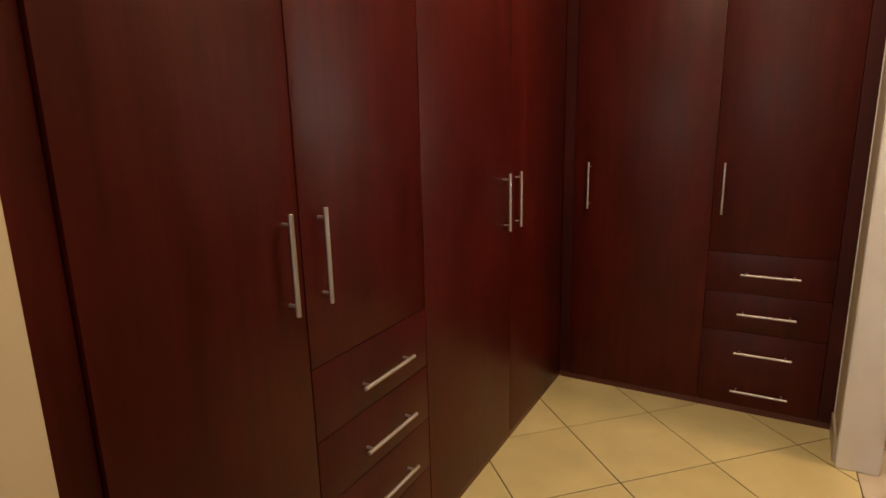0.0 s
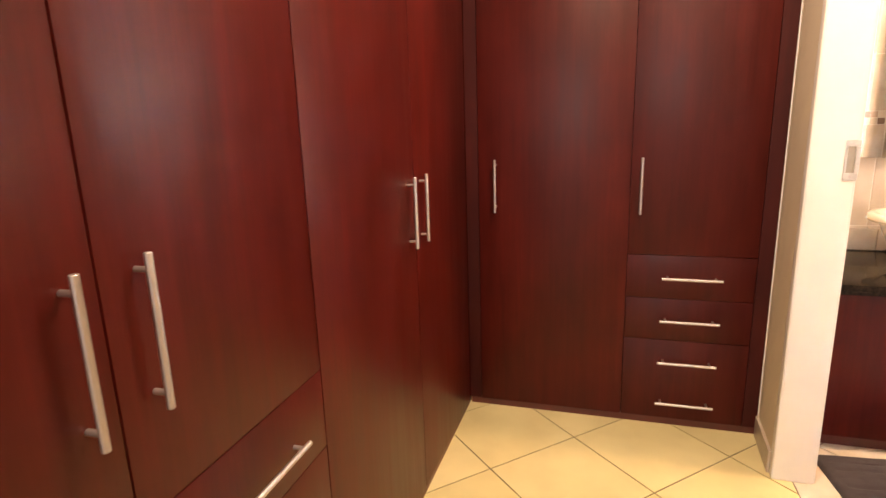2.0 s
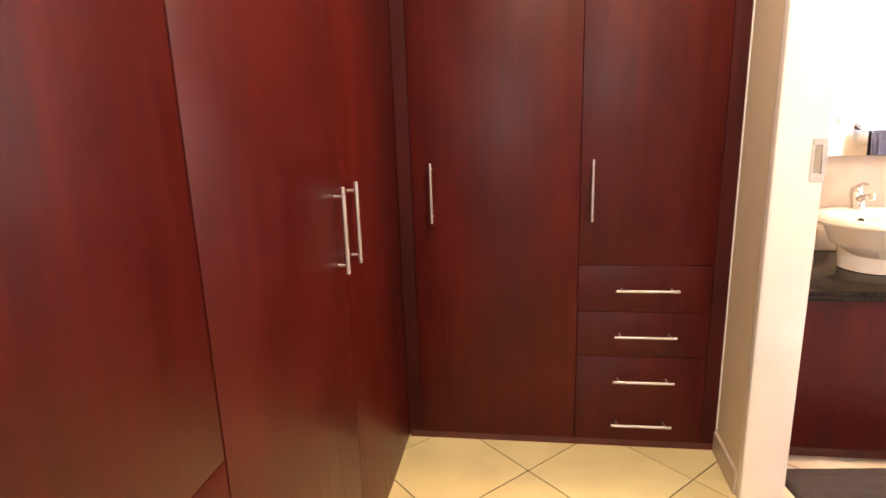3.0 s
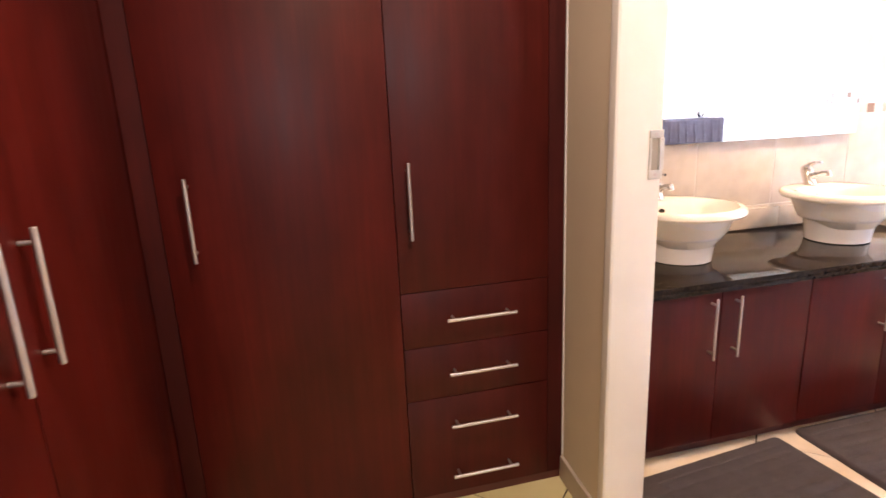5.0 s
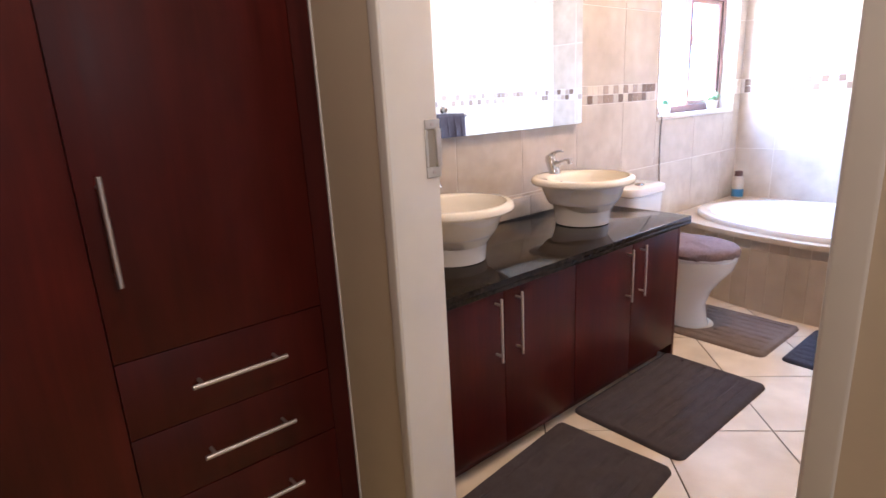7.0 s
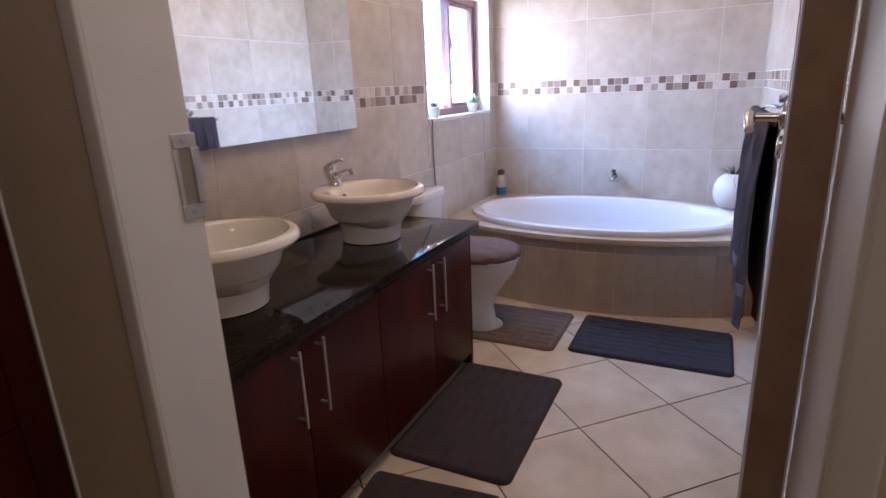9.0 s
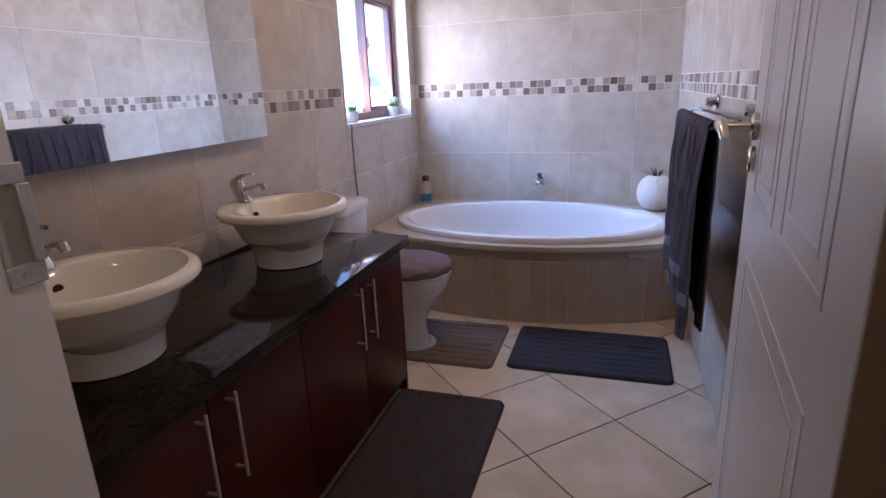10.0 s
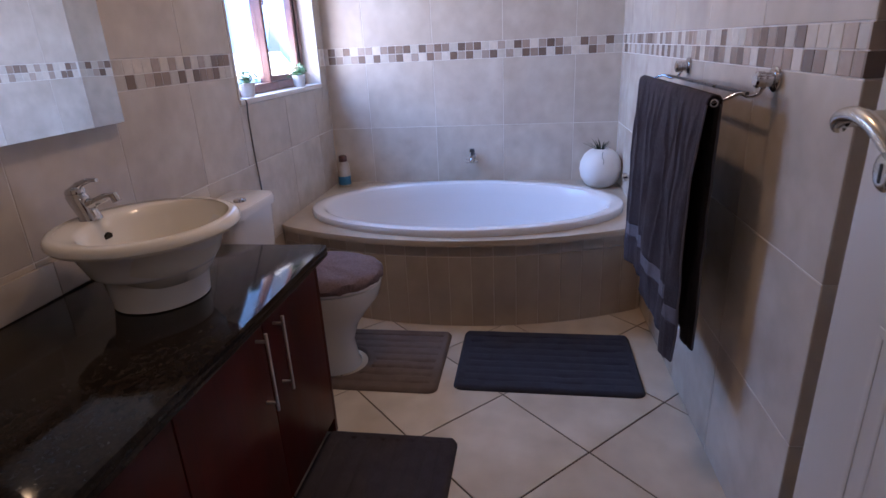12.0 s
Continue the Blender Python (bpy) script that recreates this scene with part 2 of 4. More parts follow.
LAMP_GLOW = glow("lamp_disc", (1.0, 0.72, 0.42), 6.0)


# ---- geometry helpers ----
def box(bm, x0, x1, y0, y1, z0, z1, bev=0.0, seg=1):
    made = bmesh.ops.create_cube(bm, size=1.0, matrix=Matrix.LocRotScale(((x0 + x1) / 2, (y0 + y1) / 2, (z0 + z1) / 2), None, (abs(x1 - x0), abs(y1 - y0), abs(z1 - z0))))
    if bev:
        edges = list({e for v in made["verts"] for e in v.link_edges})
        bmesh.ops.bevel(bm, geom=edges, offset=bev, segments=seg, affect="EDGES", profile=0.6)
    return bm


def boxes(*specs, bev=0.0, seg=1):
    bm = bmesh.new()
    for s in specs:
        box(bm, *s, bev=bev, seg=seg)
    return bm


def rod(bm, p, q, r, r2=None, n=14):
    p, q = Vector(p), Vector(q)
    turn = (q - p).to_track_quat("Z", "Y").to_matrix().to_4x4()
    bmesh.ops.create_cone(bm, cap_ends=True, segments=n, radius1=r, radius2=r if r2 is None else r2, depth=(q - p).length,
                          matrix=Matrix.Translation((p + q) / 2) @ turn)
    return bm


def rings(bm, loops, close_start=False, close_end=False):
    """Skin a row of closed loops of points."""
    made = [[bm.verts.new(p) for p in loop] for loop in loops]
    for a, b in zip(made, made[1:]):
        for i in range(len(a)):
            j = (i + 1) % len(a)
            bm.faces.new((a[i], a[j], b[j], b[i]))
    if close_start:
        bm.faces.new(made[0][::-1])
    if close_end:
        bm.faces.new(made[-1])
    return bm


def sweep(bm, pts, radius, n=10):
    """A round bar along points; radius may be a list."""
    pts = [Vector(p) for p in pts]
    rad = radius if isinstance(radius, list) else [radius] * len(pts)
    side, loops = None, []
    for i, p in enumerate(pts):
        d = (pts[min(i + 1, len(pts) - 1)] - pts[max(i - 1, 0)]).normalized()
        if side is None:
            side = d.orthogonal().normalized()
        side = (side - d * side.dot(d)).normalized()
        up = d.cross(side)
        loops.append([p + rad[i] * (math.cos(k * math.tau / n) * side + math.sin(k * math.tau / n) * up) for k in range(n)])
    return rings(bm, loops, True, True)


def oval(cx, cy, z, a, b, n=64, power=2.0):
    out = []
    for k in range(n):
        c, s = math.cos(k * math.tau / n), math.sin(k * math.tau / n)
        out.append((cx + a * math.copysign(abs(c) ** (2 / power), c), cy + b * math.copysign(abs(s) ** (2 / power), s), z))
    return out


def curve_points(p, n=8):
    """A smooth line through the given points."""
    p = [Vector(q) for q in p]
    out = []
    for i in range(len(p) - 1):
        a, b, c, d = p[max(i - 1, 0)], p[i], p[i + 1], p[min(i + 2, len(p) - 1)]
        for k in range(n):
            t = k / n
            out.append(0.5 * ((2 * b) + (c - a) * t + (2 * a - 5 * b + 4 * c - d) * t * t + (3 * b - a - 3 * c + d) * t ** 3))
    return out + [p[-1]]


def link_mesh(name, bm, material, smooth=True):
    bmesh.ops.recalc_face_normals(bm, faces=bm.faces)
    me = bpy.data.meshes.new(name)
    bm.to_mesh(me)
    bm.free()
    me.materials.append(material)
    if smooth:
        me.polygons.foreach_set("use_smooth", [True] * len(me.polygons))
        me.set_sharp_from_angle(angle=radians(38))
    return new(name, me)


ORIGIN = {}


def thing(name, at, label, category, group="", m=None):
    """An Empty at a thing's base; its parts are given in world metres unless the thing has a pose of its own."""
    ob = new(name)
    ob.empty_display_size = 0.1
    ob.matrix_world = m if m else Matrix.Translation(at)
    ORIGIN[ob.name] = Vector((0, 0, 0)) if m else Vector(at)
    return tagged(ob, label, category, group)


def part(name, bm, material, parent, label="", smooth=True):
    origin = ORIGIN.get(parent.name, Vector((0, 0, 0)))
    bmesh.ops.translate(bm, vec=-origin, verts=bm.verts)
    ob = link_mesh(name, bm, material, smooth)
    ob.parent = parent
    ORIGIN[ob.name] = origin
    return tagged(ob, label) if label else ob


def structure(name, bm, material, label, category, smooth=False):
    ob = link_mesh(name, bm, material, smooth)
    ORIGIN[ob.name] = Vector((0, 0, 0))
    return tagged(ob, label, category, kind="structure")


def single(name, bm, material, label, category, group=""):
    ob = link_mesh(name, bm, material)
    return tagged(ob, label, category, group)


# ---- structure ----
# First box of floor and ceiling belongs to the added, unseen room behind.
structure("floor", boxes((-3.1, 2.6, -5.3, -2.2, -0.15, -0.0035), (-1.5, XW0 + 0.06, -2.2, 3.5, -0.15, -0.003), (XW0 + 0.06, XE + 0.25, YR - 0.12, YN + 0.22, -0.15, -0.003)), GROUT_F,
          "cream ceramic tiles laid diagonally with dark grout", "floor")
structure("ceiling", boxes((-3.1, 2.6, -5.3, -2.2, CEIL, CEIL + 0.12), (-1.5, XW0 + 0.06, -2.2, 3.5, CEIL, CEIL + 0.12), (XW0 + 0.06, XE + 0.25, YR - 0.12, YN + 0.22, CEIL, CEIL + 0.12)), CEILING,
          "plain white painted ceiling", "ceiling")
T = 0.008           # tile thickness on the walls
x0, x1, z0, z1 = WIN
wall_north = structure("wall_north", boxes(
    (XW1, x0, YN + 0.0016, YN + 0.22, 0, CEIL), (x1, XE + 0.25, YN + 0.0016, YN + 0.22, 0, CEIL),
    (x0, x1, YN + 0.0016, YN + 0.22, 0, z0 - 0.02), (x0, x1, YN + 0.0016, YN + 0.22, z1, CEIL)), GROUT_W,
    "beige tiled bathroom wall with a mosaic band and a window", "wall")
wall_east = structure("wall_east", boxes((XE + 0.0016, XE + 0.22, YS - 0.1, YN + 0.0016, 0, CEIL)), GROUT_W,
                      "beige tiled wall behind the bath with a mosaic band", "wall")
bm = boxes((XK + 0.0016, XE + 0.21, YS - 0.35, YS - 0.0016, 0, CEIL))
bmesh.ops.transform(bm, matrix=SKEW, verts=bm.verts)
wall_south = structure("wall_south", bm, GROUT_W, "beige tiled wall with a mosaic band behind the towel rail", "wall")
wall_recess = structure("wall_recess", boxes((XW1, XK + 0.03, YR - 0.12, YR - 0.0016, 0, CEIL)), GROUT_W,
                        "beige tiled wall of the recess behind the open door", "wall")
strip = boxes((XW0, XW1, YJ1 + 0.012, 3.5, 0, CEIL))
for v in strip.verts:
    if v.co.x < XW0 + 0.01 and v.co.y > 3:
        v.co.x += 0.055
structure("wall_stub", strip, PAINT, "cream painted wall stub between wardrobe and doorway", "wall")
structure("wall_west", boxes((XW0, XW1, -2.2, YJ0 - 0.012, 0, CEIL),
                             (XW0, XW1, YJ0 - 0.012, YJ1 + 0.012, 2.07, CEIL)), PAINT,
          "cream painted wall with the bathroom doorway", "wall")
structure("wall_back", boxes((-1.5, XW0, 3.4, 3.5, 0, CEIL)), PAINT, "plain painted wall behind the end wardrobe", "wall")
structure("wall_left", boxes((-1.5, -1.4, -2.2, 3.4, 0, CEIL)), PAINT, "plain painted wall behind the long wardrobe", "wall")
structure("wall_return", boxes((-1.4, XL + 0.012, -2.1, 0.504, 0, CEIL)), PAINT, "cream painted wall end beside the wardrobe", "wall")
# Unseen room behind the passage, added around the fill lamp.
structure("wall_behind", boxes((-3.0, -1.3, -5.3, -5.2, 0, CEIL), (0.5, 2.5, -5.3, -5.2, 0, CEIL), (-1.3, 0.5, -5.3, -5.2, 0, 0.9), (-1.3, 0.5, -5.3, -5.2, 2.2, CEIL)), PAINT, "assumed far wall of the unseen room behind, with an opening at the fill lamp", "wall")
structure("wall_side", boxes((-3.1, -3.0, -5.3, -2.1, 0, CEIL), (2.5, 2.6, -5.3, -2.1, 0, CEIL), (-3.0, -1.5, -2.2, -2.1, 0, CEIL), (XW1, 2.5, -2.2, -2.1, 0, CEIL)), PAINT, "assumed side walls of the unseen room behind", "wall")
structure("ground", boxes((-60, 60, 3.7, 120, -0.5, -0.3)), EARTH, "dry garden ground outside the window", "ground")
skirting = boxes((XW0 - 0.009, XW0 + 0.003, YJ1 + 0.038, YB - 0.002, 0, 0.085), bev=0.002)
for v in skirting.verts:
    if v.co.y > YB - 0.02:
        v.co.x += 0.014
structure("baseboard", skirting, SKIRT_TILE,
          "low beige tile skirting at the wall foot", "baseboard")


def steel_frame():
    """Pressed doorframe: linings with rounded returns on the passage face, a rebate on the bathroom side."""
    frame_ob = tagged(new("door_frame"), "cream enamelled pressed steel doorframe", "door frame", kind="structure")
    ORIGIN[frame_ob.name] = Vector((0, 0, 0))
    for name, y, s in (("left_jamb", YJ1, 1), ("right_jamb", YJ0, -1)):
        bm = bmesh.new()
        box(bm, XW0 + 0.002, XW1 + 0.004, *sorted((y, y + s * 0.011)), 0.001, 2.07, 0.004, 2)
        box(bm, XW0 - 0.002, XW0 + 0.008, *sorted((y + s * 0.002, y + s * 0.036)), 0.001, 2.10, 0.005, 3)
        box(bm, XW1 + 0.001, XW1 + 0.012, *sorted((y + s * 0.006, y + s * 0.04)), 0.001, 2.10, 0.004, 2)
        part(name, bm, FRAME_PAINT, frame_ob)
    bm = bmesh.new()
    box(bm, XW0 + 0.002, XW1 + 0.004, YJ0 + 0.001, YJ1 - 0.001, 2.058, 2.069, 0.003, 2)
    box(bm, XW0 - 0.002, XW0 + 0.008, YJ0 - 0.036, YJ1 + 0.036, 2.071, 2.10, 0.004, 2)
    part("head", bm, FRAME_PAINT, frame_ob)
    # strike plate with its latch pocket
    bm = boxes((0.506, 0.545, YJ1 - 0.004, YJ1 - 0.0005, 1.040, 1.062), (0.506, 0.545, YJ1 - 0.004, YJ1 - 0.0005, 1.140, 1.160),
               (0.506, 0.513, YJ1 - 0.004, YJ1 - 0.0005, 1.062, 1.140), (0.532, 0.545, YJ1 - 0.008, YJ1 - 0.0005, 1.062, 1.140), bev=0.001)
    plate = part("strike_plate", bm, GALV, frame_ob, "dull zinc strike plate with a latch slot")
    # Flat sheet in the pocket; the slot's shade is put into its colour.
    part("slot", boxes((0.513, 0.532, YJ1 - 0.0022, YJ1 - 0.0004, 1.062, 1.140)), SLOT, plate)
    for z in (1.051, 1.150):
        part("screw", rod(bmesh.new(), (0.524, YJ1 - 0.0036, z), (0.524, YJ1 - 0.0048, z), 0.004, n=12), STEEL, plate)


steel_frame()


def window():
    w = tagged(new("window_1"), "bronze framed two-light window in a white reveal", "window", kind="structure")
    ORIGIN[w.name] = Vector((0, 0, 0))
    x0, x1, z0, z1 = WIN
    y = Y_FRAME
    part("window_sill", boxes((x0 - 0.004, x1 + 0.004, YN - 0.008, y + 0.02, z0 - 0.022, z0), bev=0.003, seg=2), FRAME_PAINT, w, "white painted inner sill")
    rev = boxes((x0 - 0.010, x0 + 0.004, YN - 0.003, y + 0.09, z0, z1), (x1 - 0.004, x1 + 0.010, YN - 0.003, y + 0.09, z0, z1), (x0 + 0.004, x1 - 0.004, YN - 0.003, y + 0.09, z1 - 0.004, z1 + 0.010))
    part("reveal", rev, DOOR_PAINT, w, "white painted window reveal")
    xm = (x0 + x1) / 2
    fr = boxes((x0 + 0.005, x0 + 0.045, y, y + 0.055, z0 + 0.001, z1 - 0.005), (x1 - 0.045, x1 - 0.005, y, y + 0.055, z0 + 0.001, z1 - 0.005),
               (x0 + 0.045, x1 - 0.045, y, y + 0.055, z0 + 0.001, z0 + 0.042), (x0 + 0.045, x1 - 0.045, y, y + 0.055, z1 - 0.045, z1 - 0.005),
               (xm + 0.012, xm + 0.038, y - 0.002, y + 0.055, z0 + 0.042, z1 - 0.045), bev=0.004, seg=2)
    f = part("window_frame", fr, BROWN_FRAME, w)
    sash = boxes((xm + 0.039, xm + 0.055, y + 0.008, y + 0.045, z0 + 0.045, z1 - 0.048), (x1 - 0.078, x1 - 0.048, y + 0.008, y + 0.045, z0 + 0.045, z1 - 0.048),
                 (xm + 0.055, x1 - 0.078, y + 0.008, y + 0.045, z0 + 0.045, z0 + 0.070), (xm + 0.055, x1 - 0.078, y + 0.008, y + 0.045, z1 - 0.073, z1 - 0.048), bev=0.003, seg=2)
    part("sash", sash, BROWN_FRAME, w)
    part("seal", boxes((x1 - 0.0475, x1 - 0.0455, y + 0.001, y + 0.05, z0 + 0.045, z1 - 0.048)), RUBBER, f)
    for a, b in ((x0 + 0.045, xm + 0.012), (xm + 0.055, x1 - 0.078)):
        g = part("pane", boxes((a, b, y + 0.028, y + 0.032, z0 + 0.042, z1 - 0.045)), GLASS, w)
        g.visible_shadow = False
    st = bmesh.new()
    rod(st, (xm + 0.026, y - 0.012, z0 + 0.40), (xm + 0.026, y - 0.012, z0 + 0.47), 0.005)
    rod(st, (xm + 0.026, y - 0.012, z0 + 0.435), (xm + 0.026, y + 0.002, z0 + 0.435), 0.006)
    part("latch", st, BROWN_FRAME, w)


window()
structure("outer_wall", boxes((WIN[1] + 0.002, WIN[1] + 0.6, YN + 0.222, YN + 0.50, 0.0, 2.4)), PLASTER_OUT, "pink plastered pier outside the window", "wall")


# ---- wardrobes ----
def bar_handle(p, q, out, parent, r=0.0055):
    """A steel bar on two short posts; out: the way from the door to the bar."""
    p, q, out = Vector(p), Vector(q), Vector(out)
    bm = bmesh.new()
    d = (q - p).normalized()
    rod(bm, p, q, r, n=16)
    bmesh.ops.bevel(bm, geom=[e for e in bm.edges if len(e.link_faces) == 2 and any(len(f.verts) > 4 for f in e.link_faces)], offset=0.001, segments=1, affect="EDGES")
    for k in (p + d * 0.022, q - d * 0.022):
        rod(bm, k - out, k, 0.0042, n=10)
    return part("handle", bm, STEEL, parent, "brushed steel bar handle")


HX = 0.023
OUT_X, OUT_Y = Vector((HX, 0, 0)), Vector((0, -0.034, 0))
GAP = 0.0018
DOOR_TOP = 2.34


def leaf_x(w, name, y0, y1, z0, z1):
    return part(name, boxes((XL - 0.018, XL, y0 + GAP, y1 - GAP, z0 + GAP * 0.6, z1 - GAP * 0.6), bev=0.0009, seg=2), VENEER if name == "door" else VENEER_H, w)


def leaf_y(w, name, x0, x1, z0, z1):
    return part(name, boxes((x0 + GAP * 0.7, x1 - GAP * 0.7, YB, YB + 0.018, z0 + GAP * 0.6, z1 - GAP * 0.6), bev=0.0009, seg=2), VENEER if name == "door" else VENEER_H, w)


def carcass_x(w, y0, y1):
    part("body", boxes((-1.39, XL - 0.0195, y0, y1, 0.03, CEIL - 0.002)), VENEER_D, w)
    part("plinth", boxes((XL - 0.10, XL - 0.006, y0, y1, 0.0, 0.029)), KICK, w, "reddish wooden plinth")


unit = thing("wardrobe", (-1.0, 1.0, 0), "tall dark mahogany wardrobe unit with two doors and drawers, closed", "wardrobe", "fitted wardrobes")
carcass_x(unit, 0.506, 1.488)
part("stile", boxes((XL - 0.0192, XL - 0.014, 0.5065, 0.5705, 0.03, CEIL - 0.004)), VENEER, unit)
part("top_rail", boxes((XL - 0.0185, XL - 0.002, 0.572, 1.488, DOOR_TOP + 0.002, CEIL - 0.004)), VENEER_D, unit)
d = leaf_x(unit, "door", 0.571, 1.012, 0.03, DOOR_TOP)
bar_handle((XL + HX, 0.967, 0.898), (XL + HX, 0.967, 1.108), OUT_X, d)
d = leaf_x(unit, "door", 1.012, 1.488, 0.757, DOOR_TOP)
bar_handle((XL + HX, 1.068, 0.898), (XL + HX, 1.068, 1.108), OUT_X, d)
levels = [0.03, 0.248, 0.410, 0.580, 0.757]
for a, b in zip(levels, levels[1:]):
    d = leaf_x(unit, "drawer_front", 1.012, 1.488, a, b)
    zc = (a + b) / 2 - 0.017 if a > 0.1 else 0.14
    bar_handle((XL + HX, 1.165, zc), (XL + HX, 1.388, zc), OUT_X, d)

unit = thing("wardrobe", (-1.0, 2.1, 0), "tall dark mahogany wardrobe unit with two plain doors, closed", "wardrobe", "fitted wardrobes")
carcass_x(unit, 1.4885, 2.793)
part("top_rail", boxes((XL - 0.0185, XL - 0.002, 1.4885, 2.775, DOOR_TOP + 0.002, CEIL - 0.004)), VENEER_D, unit)
d = leaf_x(unit, "door", 1.488, 2.118, 0.03, DOOR_TOP)
bar_handle((XL + HX, 2.062, 0.882), (XL + HX, 2.062, 1.094), OUT_X, d)
d = leaf_x(unit, "door", 2.118, 2.752, 0.03, DOOR_TOP)
bar_handle((XL + HX, 2.170, 0.882), (XL + HX, 2.170, 1.094), OUT_X, d)
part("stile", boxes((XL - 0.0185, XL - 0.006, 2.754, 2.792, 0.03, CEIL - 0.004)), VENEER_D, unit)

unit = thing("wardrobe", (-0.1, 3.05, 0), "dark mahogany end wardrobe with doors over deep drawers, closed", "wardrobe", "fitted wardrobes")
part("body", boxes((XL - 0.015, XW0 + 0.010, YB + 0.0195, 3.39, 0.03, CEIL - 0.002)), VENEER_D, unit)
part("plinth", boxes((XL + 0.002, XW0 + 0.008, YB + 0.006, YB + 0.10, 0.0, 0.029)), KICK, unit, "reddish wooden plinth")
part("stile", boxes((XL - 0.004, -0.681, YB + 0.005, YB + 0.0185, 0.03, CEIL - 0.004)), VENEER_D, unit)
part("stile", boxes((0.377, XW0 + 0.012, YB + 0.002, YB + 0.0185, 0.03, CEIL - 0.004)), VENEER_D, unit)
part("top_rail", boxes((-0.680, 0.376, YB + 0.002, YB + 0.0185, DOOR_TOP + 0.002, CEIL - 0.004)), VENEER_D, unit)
d = leaf_y(unit, "door", -0.680, -0.085, 0.03, DOOR_TOP)
bar_handle((-0.605, YB - 0.034, 0.878), (-0.605, YB - 0.034, 1.092), OUT_Y, d)
d = leaf_y(unit, "door", -0.085, 0.376, 0.718, DOOR_TOP)
bar_handle((-0.047, YB - 0.034, 0.881), (-0.047, YB - 0.034, 1.095), OUT_Y, d)
for a, b, handles in ((0.03, 0.371, (0.108, 0.284)), (0.371, 0.544, (0.459,)), (0.544, 0.718, (0.632,))):
    d = leaf_y(unit, "drawer_front", -0.085, 0.376, a, b)
    for zc in handles:
        bar_handle((0.044, YB - 0.034, zc), (0.260, YB - 0.034, zc), OUT_Y, d)
structure("trim", boxes((XW0 + 0.012, XW0 + 0.019, YB - 0.006, YB + 0.0015, 0.086, CEIL - 0.004), bev=0.001), DOOR_PAINT,
          "thin white paint bead between wardrobe and wall", "trim")


# ---- bathroom door, standing ajar against the wall ----
def bathroom_door():
    turn = math.degrees(math.atan2(1.709 - 1.767, 1.206 - 0.560))
    door = thing("door_1", None, "white panelled bathroom door with a satin lever, standing wide ajar", "door", m=pose(0.56, 1.767, 0, 0, 0, turn))
    tagged(door, kind="structure")
    L, H, W = 0.732, 2.035, 0.039
    bm = bmesh.new()
    box(bm, 0.002, L, -W, 0, 0.008, H, 0.002, 2)
    leaf = part("leaf", bm, DOOR_PAINT, door)
    part("edge", boxes((-0.0015, 0.0015, -W + 0.002, -0.002, 0.010, H - 0.002)), DOOR_EDGE, door, "unpainted brown wooden hinge edge")
    # raised mouldings of the pressed panels, on both faces
    for y, s in ((0.0, 1), (-W, -1)):
        for x0, x1, z0, z1 in ((0.106, 0.340, 1.015, 1.90), (0.404, 0.620, 1.015, 1.90), (0.106, 0.620, 0.17, 0.915)):
            for inset, w, h in ((0.0, 0.011, 0.0010), (0.036, 0.009, 0.0007)):
                a, b, c, e = x0 + inset, x1 - inset, z0 + inset, z1 - inset
                m = bmesh.new()
                sw = sorted
                box(m, a, b, *sw((y - s * 0.001, y + s * h)), c, c + w, 0.0009, 2)
                box(m, a, b, *sw((y - s * 0.001, y + s * h)), e - w, e, 0.0009, 2)
                box(m, a, a + w, *sw((y - s * 0.001, y + s * h)), c + w * 0.6, e - w * 0.6, 0.0009, 2)
                box(m, b - w, b, *sw((y - s * 0.001, y + s * h)), c + w * 0.6, e - w * 0.6, 0.0009, 2)
                part("moulding", m, DOOR_PAINT, leaf)
    xr = 0.670
    for y, s in ((0.0, 1), (-W, -1)):
        for z, r in ((1.126, 0.0235), (1.071, 0.0225)):
            bm = bmesh.new()
            prof = [(r, 0), (r, 0.006), (r - 0.003, 0.009), (r - 0.008, 0.010)]
            loops = [[(xr + p * math.cos(k * math.tau / 40), y + s * q, z + p * math.sin(k * math.tau / 40)) for k in range(40)] for p, q in prof]
            rings(bm, loops, True, True)
            rose = part("rose" if z > 1.1 else "escutcheon", bm, BRASS, door, "round satin nickel rose")
            if z < 1.1:
                # Keyhole is a thin raised piece, its inner shade painted black.
                part("keyhole", boxes((xr - 0.003, xr + 0.003, *sorted((y + s * 0.0095, y + s * 0.0108)), z - 0.013, z + 0.008), bev=0.001), HOLE_SHADE, rose)
        bm = bmesh.new()
        sweep(bm, [(xr, y + s * 0.008, 1.126), (xr, y + s * 0.050, 1.126)], 0.0085, 16)
        sweep(bm, curve_points([(xr + 0.010, y + s * 0.052, 1.117), (xr + 0.002, y + s * 0.057, 1.124), (xr - 0.018, y + s * 0.060, 1.132), (xr - 0.050, y + s * 0.060, 1.136), (xr - 0.085, y + s * 0.058, 1.128), (xr - 0.112, y + s * 0.054, 1.112)], 6), 0.0082, 14)
        part("lever", bm, BRASS, door, "curved satin nickel lever")
    for z in (0.25, 1.75):
        bm = bmesh.new()
        rod(bm, (-0.004, 0.004, z - 0.05), (-0.004, 0.004, z + 0.05), 0.006)
        box(bm, -0.0035, -0.002, -0.034, 0.0, z - 0.05, z + 0.05)
        part("hinge", bm, GALV, door)
    return door


bathroom_door()


# ---- vanity ----
VX0, VX1, VY = 0.612, 2.084, 2.728
TOP = 0.650


